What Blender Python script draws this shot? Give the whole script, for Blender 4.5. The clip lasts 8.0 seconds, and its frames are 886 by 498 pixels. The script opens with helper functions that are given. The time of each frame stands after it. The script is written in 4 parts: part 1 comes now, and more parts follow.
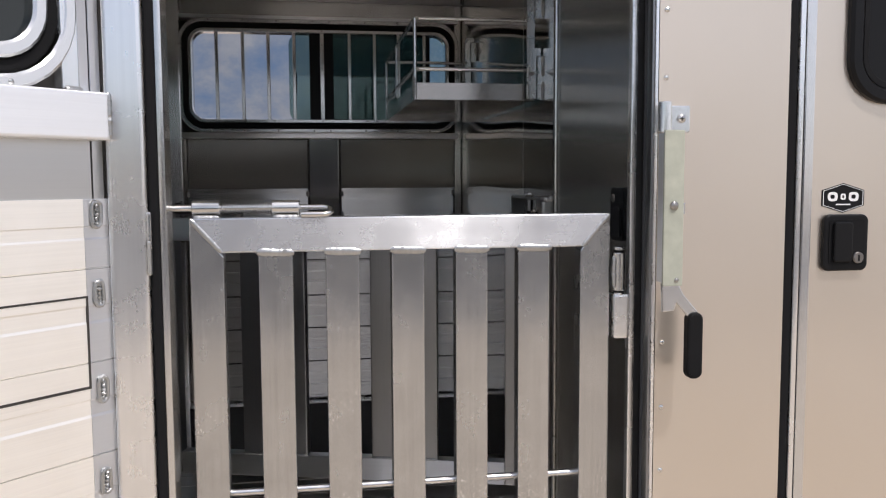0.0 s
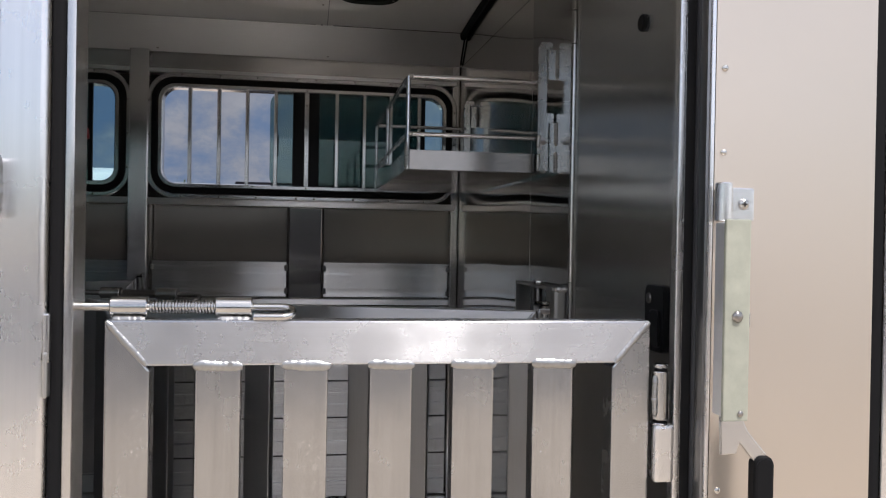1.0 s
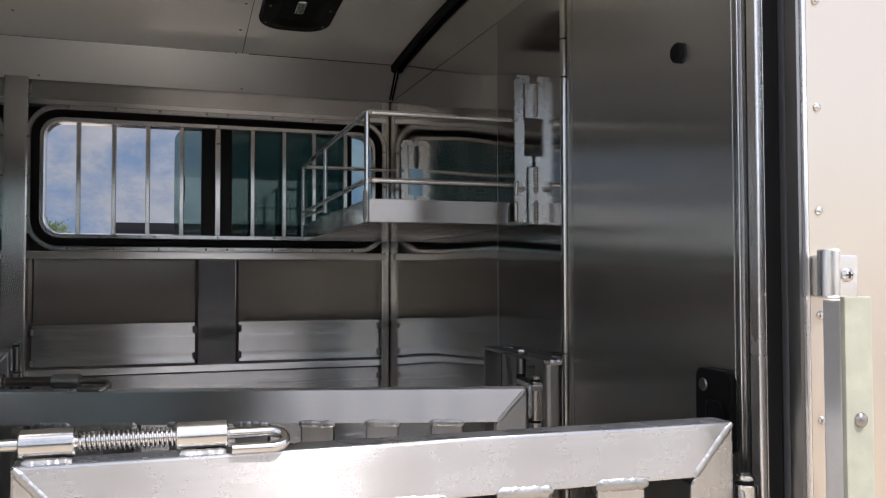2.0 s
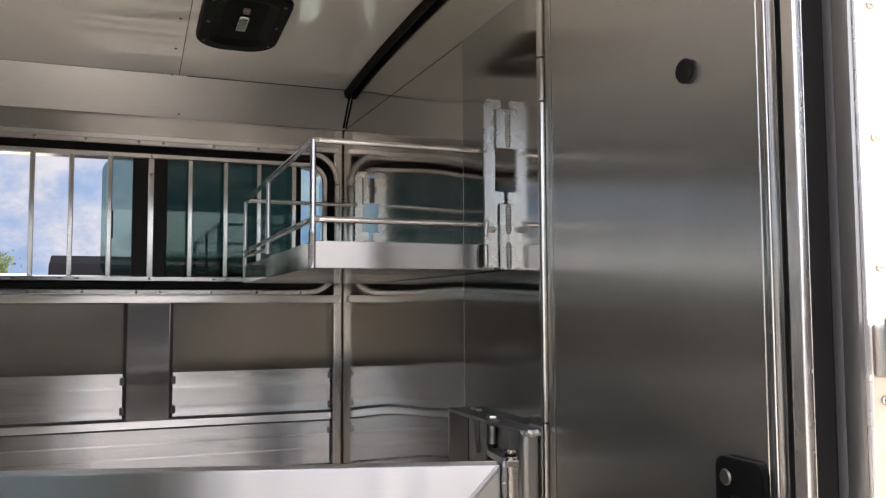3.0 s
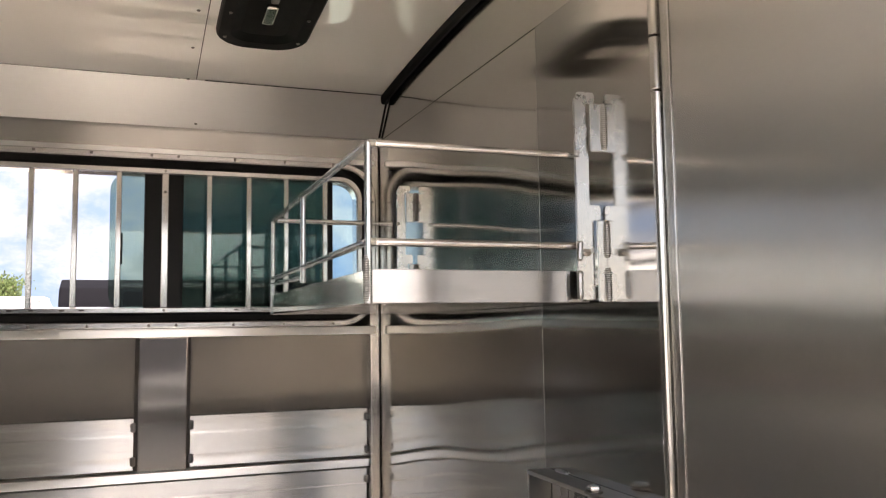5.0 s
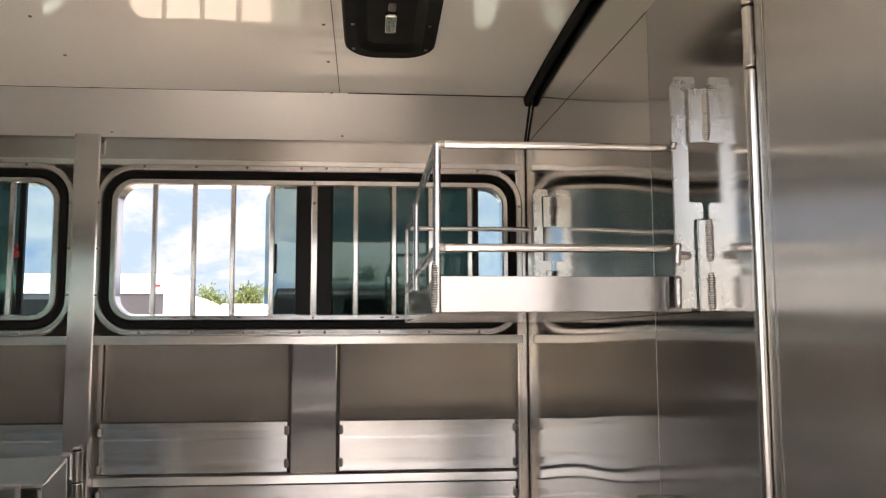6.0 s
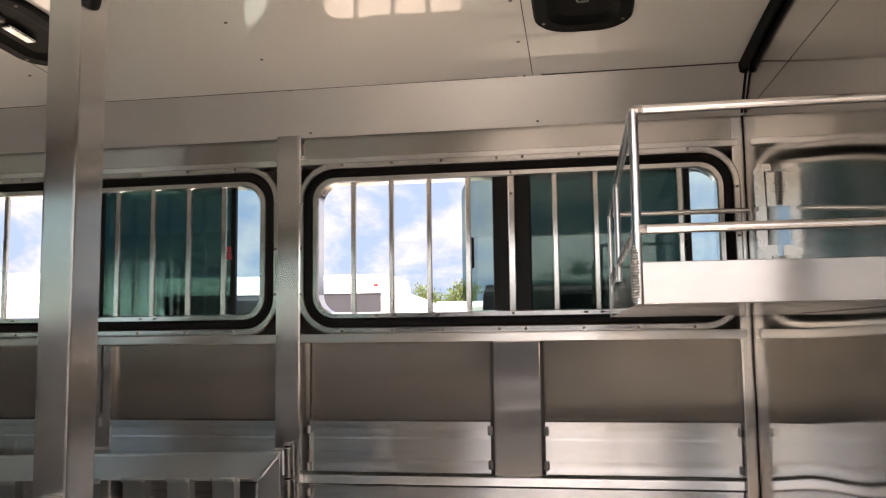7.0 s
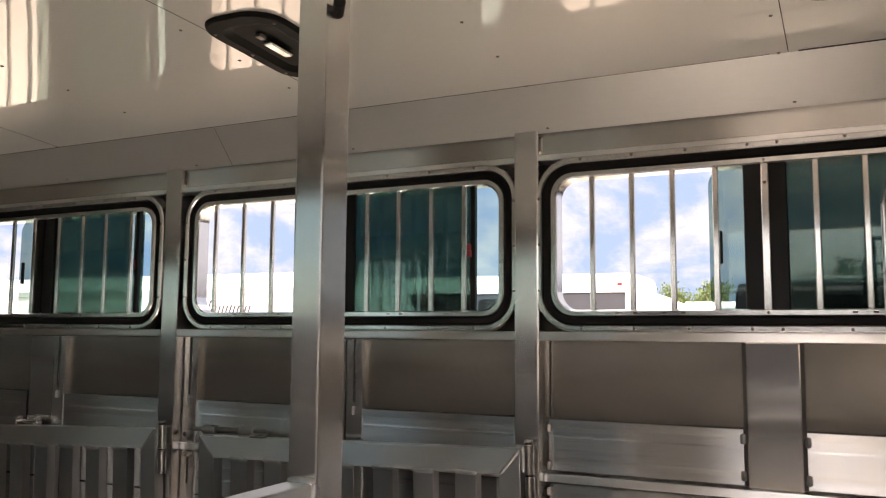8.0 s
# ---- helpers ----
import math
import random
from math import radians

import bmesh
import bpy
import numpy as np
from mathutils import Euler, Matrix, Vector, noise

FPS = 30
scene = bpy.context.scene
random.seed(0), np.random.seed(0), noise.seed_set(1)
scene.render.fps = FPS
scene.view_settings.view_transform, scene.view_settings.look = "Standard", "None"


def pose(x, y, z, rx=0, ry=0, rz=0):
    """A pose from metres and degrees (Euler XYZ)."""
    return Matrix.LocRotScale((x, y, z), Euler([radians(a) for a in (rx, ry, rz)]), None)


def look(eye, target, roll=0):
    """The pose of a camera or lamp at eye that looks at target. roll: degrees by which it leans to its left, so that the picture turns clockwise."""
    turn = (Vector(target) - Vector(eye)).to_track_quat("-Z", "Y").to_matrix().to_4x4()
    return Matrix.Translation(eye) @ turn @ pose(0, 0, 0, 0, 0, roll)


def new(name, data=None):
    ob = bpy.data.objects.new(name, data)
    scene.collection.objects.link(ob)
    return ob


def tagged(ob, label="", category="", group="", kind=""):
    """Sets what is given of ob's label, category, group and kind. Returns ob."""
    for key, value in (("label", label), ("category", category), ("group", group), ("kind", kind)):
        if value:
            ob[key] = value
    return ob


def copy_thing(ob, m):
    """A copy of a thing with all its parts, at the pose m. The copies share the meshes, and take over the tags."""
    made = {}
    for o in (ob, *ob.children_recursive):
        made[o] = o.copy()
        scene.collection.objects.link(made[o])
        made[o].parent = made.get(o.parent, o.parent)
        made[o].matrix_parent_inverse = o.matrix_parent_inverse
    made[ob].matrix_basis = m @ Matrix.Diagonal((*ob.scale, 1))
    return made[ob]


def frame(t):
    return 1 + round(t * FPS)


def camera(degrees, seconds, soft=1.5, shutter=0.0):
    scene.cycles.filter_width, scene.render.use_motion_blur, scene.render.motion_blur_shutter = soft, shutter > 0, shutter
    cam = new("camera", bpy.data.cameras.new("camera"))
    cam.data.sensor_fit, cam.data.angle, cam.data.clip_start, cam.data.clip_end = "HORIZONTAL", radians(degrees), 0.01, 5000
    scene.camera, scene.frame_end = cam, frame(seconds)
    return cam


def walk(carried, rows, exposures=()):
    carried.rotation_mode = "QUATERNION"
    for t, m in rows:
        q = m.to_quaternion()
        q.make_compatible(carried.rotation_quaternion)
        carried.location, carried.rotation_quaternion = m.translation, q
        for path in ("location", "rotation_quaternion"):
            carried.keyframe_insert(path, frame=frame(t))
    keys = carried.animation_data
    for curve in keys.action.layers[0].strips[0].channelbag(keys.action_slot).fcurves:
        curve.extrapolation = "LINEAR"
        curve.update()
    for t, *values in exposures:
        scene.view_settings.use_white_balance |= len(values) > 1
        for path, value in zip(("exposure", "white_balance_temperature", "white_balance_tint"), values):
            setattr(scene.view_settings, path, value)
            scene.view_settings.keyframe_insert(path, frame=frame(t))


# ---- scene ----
cam = camera(55.9, 8.0, 1.15)
PATH = [
    (0, (0.219, -1.551, 1.218), (0.528, 0.418, 1.051), -0.3),
    (0.5, (0.268, -1.359, 1.238), (0.584, 0.614, 1.152), -0.0),
    (1, (0.268, -1.204, 1.264), (0.597, 0.769, 1.249), 1.0),
    (1.5, (0.195, -1.014, 1.291), (0.644, 0.935, 1.324), 0.5),
    (2, (0.145, -0.866, 1.326), (0.754, 1.038, 1.394), -0.1),
    (2.2, (0.146, -0.819, 1.337), (0.794, 1.072, 1.406), -0.1),
    (3.3, (0.235, -0.59, 1.379), (0.947, 1.272, 1.541), -0.3),
    (3.5, (0.239, -0.56, 1.386), (0.957, 1.3, 1.552), -0.3),
    (4, (0.213, -0.461, 1.4), (0.942, 1.394, 1.571), -0.4),
    (4.2, (0.196, -0.416, 1.407), (0.926, 1.438, 1.581), -0.6),
    (5.3, (0.252, -0.323, 1.405), (0.849, 1.576, 1.599), -1.0),
    (5.5, (0.301, -0.317, 1.405), (0.795, 1.61, 1.608), -0.7),
    (6, (0.42, -0.313, 1.407), (0.594, 1.669, 1.613), -0.2),
    (6.5, (0.46, -0.274, 1.412), (0.328, 1.712, 1.601), -1.2),
    (7, (0.445, -0.189, 1.408), (0.118, 1.774, 1.608), -0.7),
    (7.5, (0.43, -0.157, 1.409), (-0.166, 1.742, 1.61), 0.1),
    (8, (0.447, -0.151, 1.403), (-0.429, 1.635, 1.603), 0.4),
]
EXPOSURES = [(0, -0.67, 6250, 16), (0.5, -0.56, 6200, 16), (1.0, -0.51, 6250, 16), (1.5, -0.33, 6300, 16), (2.0, -0.08, 6350, 16), (3.5, 1.15, 6900, 18), (4.0, 1.24, 7050, 19),
             (5.5, 1.63, 7400, 20), (6.0, 1.57, 7450, 21), (6.5, 1.48, 7450, 22), (7.0, 1.41, 7450, 22), (7.5, 1.39, 7450, 21), (8.0, 1.39, 7600, 21)]
walk(cam, [(t, look(eye, target, roll)) for t, eye, target, roll in PATH], EXPOSURES)

# ---------------------------------------------------------------- world and light
SUN_DIR = Vector((0.27, -0.52, 1.0)).normalized()      # towards the sun
world = bpy.data.worlds.new("world")
scene.world = world
world.use_nodes = True
wn = world.node_tree.nodes
sky = wn.new("ShaderNodeTexSky")
sky.sky_type = "NISHITA"
sky.sun_disc = False
sky.sun_elevation = math.asin(SUN_DIR.z)
sky.sun_rotation = math.atan2(SUN_DIR.x, SUN_DIR.y)
# drifting white cloud over the whole blue dome
wl = world.node_tree.links
wdir, wnoise, wramp, wmix = [wn.new(k) for k in ("ShaderNodeTexCoord", "ShaderNodeTexNoise", "ShaderNodeValToRGB", "ShaderNodeMix")]
wnoise.inputs["Scale"].default_value, wnoise.inputs["Detail"].default_value, wnoise.inputs["Roughness"].default_value = 2.6, 7.0, 0.6
wramp.color_ramp.elements[0].position, wramp.color_ramp.elements[1].position = 0.42, 0.60
wmix.data_type = "RGBA"
wmix.inputs[7].default_value = (12.0, 12.2, 12.6, 1)
wl.new(wdir.outputs["Generated"], wnoise.inputs["Vector"])
wl.new(wnoise.outputs["Fac"], wramp.inputs[0])
wl.new(wramp.outputs[0], wmix.inputs[0])
wl.new(sky.outputs[0], wmix.inputs[6])
wl.new(wmix.outputs[2], wn["Background"].inputs[0])
wn["Background"].inputs[1].default_value = 0.15
sun_data = bpy.data.lights.new("sun", "SUN")
sun_data.energy, sun_data.angle, sun_data.color = 5.0, radians(0.6), (1.0, 0.95, 0.87)
sun = new("sun", sun_data)
sun.matrix_world = look(SUN_DIR * 20, (0, 0, 0))

# ---------------------------------------------------------------- materials


class Mat:
    """A node material under construction."""

    def __init__(self, name):
        self.m = bpy.data.materials.new(name)
        self.m.use_nodes = True
        self.t = self.m.node_tree
        self.b = self.t.nodes["Principled BSDF"]
        self.co = self.add("ShaderNodeTexCoord").outputs["Object"]

    def add(self, kind, **props):
        n = self.t.nodes.new(kind)
        for k, v in props.items():
            if k == "blend_type":
                n.blend_type = v
            elif k == "data_type":
                n.data_type = v
            elif k == "operation":
                n.operation = v
        return n

    def link(self, a, b):
        self.t.links.new(a, b)

    def noise(self, scale, stretch=(1, 1, 1), detail=4.0, rough=0.55, distort=0.0):
        mp = self.add("ShaderNodeMapping")
        mp.inputs["Scale"].default_value = stretch
        self.link(self.co, mp.inputs["Vector"])
        n = self.add("ShaderNodeTexNoise")
        n.inputs["Scale"].default_value = scale
        n.inputs["Detail"].default_value = detail
        n.inputs["Roughness"].default_value = rough
        n.inputs["Distortion"].default_value = distort
        self.link(mp.outputs[0], n.inputs["Vector"])
        return n.outputs["Fac"]

    def ramp(self, fac, stops):
        r = self.add("ShaderNodeValToRGB")
        el = r.color_ramp.elements
        while len(el) < len(stops):
            el.new(0.5)
        for e, (p, c) in zip(el, stops):
            e.position = p
            e.color = (*c, 1) if isinstance(c, tuple) else (c, c, c, 1)
        self.link(fac, r.inputs[0])
        return r.outputs[0]

    def mix(self, fac, a, b, kind="MIX"):
        n = self.add("ShaderNodeMix", data_type="RGBA", blend_type=kind)
        for sock, v in ((n.inputs[0], fac), (n.inputs[6], a), (n.inputs[7], b)):
            if isinstance(v, bpy.types.NodeSocket):
                self.link(v, sock)
            elif isinstance(v, tuple):
                sock.default_value = (*v, 1)
            else:
                sock.default_value = v
        return n.outputs[2]

    def bump(self, height, strength, distance, base=None):
        n = self.add("ShaderNodeBump")
        n.inputs["Strength"].default_value = strength
        n.inputs["Distance"].default_value = distance
        self.link(height, n.inputs["Height"])
        if base is not None:
            self.link(base, n.inputs["Normal"])
        return n.outputs[0]

    def set(self, **kw):
        for k, v in kw.items():
            sock = self.b.inputs[{"color": "Base Color", "metal": "Metallic", "rough": "Roughness", "normal": "Normal",
                                  "coat": "Coat Weight", "coat_rough": "Coat Roughness", "spec": "Specular IOR Level",
                                  "emit": "Emission Color", "power": "Emission Strength", "aniso": "Anisotropic"}[k]]
            if isinstance(v, bpy.types.NodeSocket):
                self.link(v, sock)
            elif isinstance(v, tuple):
                sock.default_value = (*v, 1)
            else:
                sock.default_value = v
        return self.m


def aluminium(name, color, rough, spread, brush=(1, 1, 1), stain=0.25, wave=0.0, scratch=0.03, scuff=0.0, smear=None, metal=1.0, grain=240, fan=None, dirt=0.55, streak=0.0, blotch=5.5):
    """Bare aluminium: stretched brush lines, cloudy oxide, faint scratches, and waves where the sheet is thin."""
    k = Mat(name)
    lines = k.noise(grain, brush, 3, 0.6)
    cloud = k.noise(blotch, (1, 1, 1), 5, 0.6)
    fine = k.noise(260, (1, 1, 1), 2)
    dark = tuple(c * (1 - stain) for c in color)
    col = k.mix(k.ramp(cloud, [(0.32, 0.0), (0.72, 1.0)]), dark, color)
    col = k.mix(k.ramp(lines, [(0.25, 0.15), (0.75, 0.6)]), col, tuple(min(1, c * 1.03) for c in color))
    if streak:
        # drawn-metal die lines, a few millimetres wide
        draw = k.noise(grain * 0.35, brush, 4, 0.7)
        col = k.mix(k.ramp(draw, [(0.35, streak), (0.65, 0.0)]), col, tuple(c * 0.55 for c in color))
    if smear:
        marks = k.noise(3.0, smear, 4, 0.7, 0.3)
        col = k.mix(k.ramp(marks, [(0.60, 0.0), (0.70, dirt)]), col, tuple(c * 0.45 for c in color))
    if scuff:
        spots = k.noise(230, (1, 1, 0.6), 3, 0.7)
        where = k.noise(4.5, (1, 1, 1), 3, 0.6)
        both = k.mix(1.0, k.ramp(spots, [(0.58, 0.0), (0.66, 1.0)]), k.ramp(where, [(0.52, 0.0), (0.62, 1.0)]), "MULTIPLY")
        col = k.mix(both, col, tuple(min(1, c * 1.5) for c in color))
    low, high = max(0.02, rough - spread), rough + spread
    r = k.mix(0.08, k.ramp(cloud, [(0.3, low), (0.7, high)]), k.ramp(lines, [(0.3, low), (0.7, high)]))
    normal = None
    if scratch:
        normal = k.bump(lines, scratch, 0.0006)
        normal = k.bump(fine, scratch * 0.4, 0.0004, normal)
    if wave:
        normal = k.bump(k.noise(1.0, (0.9, 0.9, 3.2), 1.0, 0.4), 1.0, wave, normal)
    if fan:
        # brush lines fan the gloss out across themselves
        d = k.add("ShaderNodeCombineXYZ")
        for sock, v in zip(d.inputs, fan):
            sock.default_value = v
        k.link(d.outputs[0], k.b.inputs["Tangent"])
        k.b.inputs["Anisotropic"].default_value = 0.99
    if normal is not None:
        k.set(normal=normal)
    return k.set(color=col, metal=metal, rough=r)


def plain(name, color, rough, vary=0.12, scale=14, bump=0.08, metal=0.0, coat=0.0, spec=0.5):
    k = Mat(name)
    n = k.noise(scale, (1, 1, 1), 6, 0.62)
    f = k.noise(scale * 14, (1, 1, 1), 3)
    col = k.mix(k.ramp(n, [(0.15, 0.0), (0.85, 1.0)]), tuple(c * (1 - vary) for c in color), tuple(min(1, c * (1 + vary)) for c in color))
    r = k.ramp(n, [(0.1, max(0.03, rough - 0.10)), (0.9, min(1, rough + 0.10))])
    return k.set(color=col, rough=r, metal=metal, coat=coat, coat_rough=0.08, spec=spec, normal=k.bump(f, bump, 0.001))


ALU_X = aluminium("aluminium_brushed_along", (0.88, 0.88, 0.87), 0.31, 0.012, (0.02, 1, 1.2), 0.03, scratch=0.0, fan=(0.08, 0.12, 1))
ALU_RAIL = aluminium("aluminium_gate_rail", (0.66, 0.67, 0.685), 0.27, 0.04, (0.012, 1, 1.2), 0.20, scratch=0.0, smear=(0.6, 1, 8), dirt=0.2, fan=(0.08, 0.12, 1), streak=0.12, blotch=9)
ALU_STIFF = aluminium("aluminium_stiffener", (0.47, 0.458, 0.447), 0.14, 0.02, (1, 1, 0.012), 0.06, scratch=0.0, fan=(1, 0.12, 0.08), metal=0.8)
ALU_HEADER = aluminium("aluminium_header", (0.60, 0.585, 0.56), 0.26, 0.01, (0.02, 1, 1.2), 0.04, scratch=0.0, fan=(0.08, 0.12, 1))
ALU_GREY = aluminium("aluminium_grey_sheet", (0.55, 0.545, 0.53), 0.32, 0.02, (0.02, 1, 1.2), 0.06, scratch=0.02)
ALU_TRAY = aluminium("aluminium_tray", (0.47, 0.466, 0.458), 0.23, 0.04, (0.02, 1, 1.2), 0.16, scratch=0.0, fan=(0.08, 0.12, 1), streak=0.1, blotch=16)
ALU_Z = aluminium("aluminium_brushed_upright", (0.61, 0.61, 0.605), 0.25, 0.05, (1, 1, 0.010), 0.30, scratch=0.0, scuff=1.0, smear=(5, 5, 0.5), dirt=0.22, fan=(1, 0.12, 0.08), streak=0.2, blotch=11)
ALU_JAMB = aluminium("aluminium_broad_post", (0.94, 0.94, 0.94), 0.27, 0.03, (1, 1, 0.02), 0.10, scratch=0.0, fan=(1, 0.12, 0.08), streak=0.12)
ALU_EDGE = aluminium("aluminium_edge_strip", (0.72, 0.73, 0.74), 0.36, 0.05, (0.02, 1, 1.2), 0.08, scratch=0.0, fan=(0.08, 0.12, 1))
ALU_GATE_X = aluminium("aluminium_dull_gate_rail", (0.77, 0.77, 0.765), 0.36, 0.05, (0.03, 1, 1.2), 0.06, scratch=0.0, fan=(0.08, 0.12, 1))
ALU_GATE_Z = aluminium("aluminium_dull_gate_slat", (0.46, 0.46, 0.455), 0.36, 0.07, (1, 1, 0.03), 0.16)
ALU_POST = aluminium("aluminium_post", (0.70, 0.695, 0.685), 0.225, 0.02, (1, 1, 0.012), 0.05, scratch=0.03, fan=(1, 0.3, 0.1))
ALU_PLANK = aluminium("aluminium_plank", (0.69, 0.685, 0.67), 0.25, 0.015, (0.012, 1, 1.5), 0.06, scratch=0.0, smear=(0.5, 1, 9), fan=(0.08, 0.12, 1), metal=0.97, streak=0.2)
ALU_OUT = aluminium("aluminium_weathered_plank", (0.96, 0.93, 0.865), 0.36, 0.04, (0.02, 1, 1.5), 0.10, scratch=0.02, smear=(0.5, 1, 14), dirt=0.14, streak=0.1, metal=0.6)
ALU_FLOOR = aluminium("aluminium_floor_plank", (0.93, 0.91, 0.88), 0.32, 0.04, (0.02, 1, 1), 0.08, metal=0.95)
ALU_SHEET = aluminium("aluminium_mirror_sheet", (0.69, 0.67, 0.635), 0.085, 0.02, (1, 0.03, 1.2), 0.06, 0.014, 0.0, fan=(0.12, 1, 0.08))
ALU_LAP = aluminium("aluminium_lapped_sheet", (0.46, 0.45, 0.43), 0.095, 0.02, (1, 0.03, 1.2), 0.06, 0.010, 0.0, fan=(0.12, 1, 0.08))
ALU_DOOR = aluminium("aluminium_door_sheet", (0.56, 0.55, 0.525), 0.255, 0.01, (1, 1.2, 0.006), 0.04, 0.004, 0.0, grain=700, fan=(0.12, 1, 0.08))
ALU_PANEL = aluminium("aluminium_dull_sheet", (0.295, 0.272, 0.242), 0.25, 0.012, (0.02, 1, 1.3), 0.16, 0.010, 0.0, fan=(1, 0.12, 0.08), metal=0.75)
ALU_FLANGE = aluminium("aluminium_satin_flange", (0.30, 0.30, 0.305), 0.34, 0.04, (1, 1, 0.02), 0.1, scratch=0.02)
ALU_BAR = aluminium("aluminium_door_rail", (0.93, 0.935, 0.94), 0.36, 0.04, (0.02, 1, 1.2), 0.08, scratch=0.0, metal=0.7, streak=0.08)
ALU_COVE = aluminium("satin_cove_sheet", (0.62, 0.61, 0.59), 0.42, 0.04, (0.02, 1, 1.2), 0.06, scratch=0.0, metal=0.45)
ALU_BRACKET = aluminium("aluminium_dull_bracket", (0.44, 0.43, 0.41), 0.34, 0.04, (1, 1, 0.02), 0.12, scratch=0.02)
ALU_HOOK = aluminium("aluminium_cut_plate", (0.66, 0.655, 0.64), 0.27, 0.04, (1, 1, 0.02), 0.12, scratch=0.02, blotch=16)
ALU_TRIM = aluminium("aluminium_trim", (0.7, 0.695, 0.685), 0.2, 0.04, (0.2, 0.2, 0.2), 0.12)
ALU_WELD = aluminium("aluminium_weld", (0.53, 0.53, 0.52), 0.36, 0.08, (1, 1, 1), 0.40, 0, 0.9)
STEEL = aluminium("zinc_steel", (0.70, 0.69, 0.66), 0.19, 0.04, (0.2, 1, 1), 0.3)
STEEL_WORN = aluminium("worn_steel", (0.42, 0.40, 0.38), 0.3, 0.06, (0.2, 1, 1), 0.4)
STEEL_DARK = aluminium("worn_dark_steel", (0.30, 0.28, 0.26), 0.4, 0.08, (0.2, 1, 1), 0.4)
RUBBER = plain("black_rubber", (0.010, 0.010, 0.0105), 0.6, 0.3, 9, 0.25, spec=0.12)
LAMP_BLACK = plain("matt_black_plastic", (0.006, 0.006, 0.006), 0.55, 0.2, 20, 0.1, spec=0.12)
PLASTIC = plain("black_plastic", (0.007, 0.007, 0.0075), 0.38, 0.2, 20, 0.1, spec=0.2)


def ceiling_paint():
    """Gloss paint on thin sheet: a soft base, a clear mirror-like coat and slow waves."""
    k = Mat("ceiling_gloss_white")
    n = k.noise(2.5, (1, 1, 1), 5, 0.55)
    col = k.mix(n, (0.965, 0.94, 0.885), (0.98, 0.965, 0.92))
    wave = k.bump(k.noise(2.2, (1, 0.5, 1), 2.0, 0.4), 0.5, 0.006)
    k.b.inputs["Coat Roughness"].default_value = 0.02
    k.b.inputs["Coat IOR"].default_value = 1.75
    k.link(wave, k.b.inputs["Coat Normal"])
    return k.set(color=col, rough=0.32, coat=1.0)


CEILING = ceiling_paint()
SKIN = plain("champagne_metallic_paint", (0.68, 0.605, 0.515), 0.32, 0.02, 2.2, 0.0, 0.82, 0.3)
NYLON = plain("nylon_strip", (0.41, 0.42, 0.34), 0.38, 0.30, 18, 0.1)
RUBBER_GREY = plain("grey_rubber", (0.045, 0.046, 0.050), 0.45, 0.2, 9, 0.15, spec=0.4)
LINER = plain("grey_wall_liner", (0.060, 0.060, 0.062), 0.55, 0.25, 8, 0.3)
WHITE = plain("white_gelcoat", (0.80, 0.80, 0.79), 0.40, 0.03, 2, 0.02, 0.0, 0.3)
GREY_PANEL = plain("charcoal_panel", (0.055, 0.057, 0.066), 0.5, 0.1, 3, 0.02, 0.0, 0.0, 0.15)
DARK_BODY = plain("black_trailer_paint", (0.007, 0.007, 0.009), 0.7, 0.1, 3, 0.02, 0.0, 0.0, 0.03)
DARK_GLASS = plain("privacy_glass", (0.010, 0.014, 0.013), 0.08, 0.1, 2, 0.0)
GREY_GREEN = plain("grey_green_paint", (0.20, 0.25, 0.22), 0.3, 0.04, 2, 0.02, 0.3, 0.6)
RED = plain("red_plastic", (0.30, 0.015, 0.02), 0.4, 0.2, 8, 0.1)
WHITE_PRINT = plain("white_print", (0.8, 0.8, 0.79), 0.5, 0.05, 30, 0.02)
DARK_GAP = plain("dark_recess", (0.05, 0.045, 0.04), 0.6, 0.3, 20, 0.2, 0.3)


def tinted(name, tint, gloss):
    """A thin pane: the tint is what passes, the mirror image grows towards grazing."""
    m = bpy.data.materials.new(name)
    m.use_nodes = True
    t = m.node_tree
    t.nodes.remove(t.nodes["Principled BSDF"])
    clear, shine, mixer, facing, steep, gain = [t.nodes.new(k) for k in ("ShaderNodeBsdfTransparent", "ShaderNodeBsdfGlossy", "ShaderNodeMixShader",
                                                                      "ShaderNodeLayerWeight", "ShaderNodeMath", "ShaderNodeMath")]
    clear.inputs[0].default_value = (*tint, 1)
    shine.inputs["Roughness"].default_value = 0.01
    shine.inputs[0].default_value = (0.82, 1.0, 0.94, 1)
    facing.inputs["Blend"].default_value = 0.5
    steep.operation, steep.inputs[1].default_value = "POWER", 5.0
    gain.operation = "MULTIPLY_ADD"
    gain.inputs[1].default_value, gain.inputs[2].default_value = 1.0 - gloss, gloss
    t.links.new(facing.outputs["Facing"], steep.inputs[0])
    t.links.new(steep.outputs[0], gain.inputs[0])
    t.links.new(gain.outputs[0], mixer.inputs[0])
    t.links.new(clear.outputs[0], mixer.inputs[1])
    t.links.new(shine.outputs[0], mixer.inputs[2])
    t.links.new(mixer.outputs[0], t.nodes["Material Output"].inputs[0])
    return m


GLASS = tinted("tinted_glass", (0.50, 0.59, 0.575), 0.030)
GLASS_PALE = tinted("pale_glass", (0.66, 0.79, 0.82), 0.020)
GLASS_DARK = tinted("privacy_tint_glass", (0.34, 0.40, 0.36), 0.020)


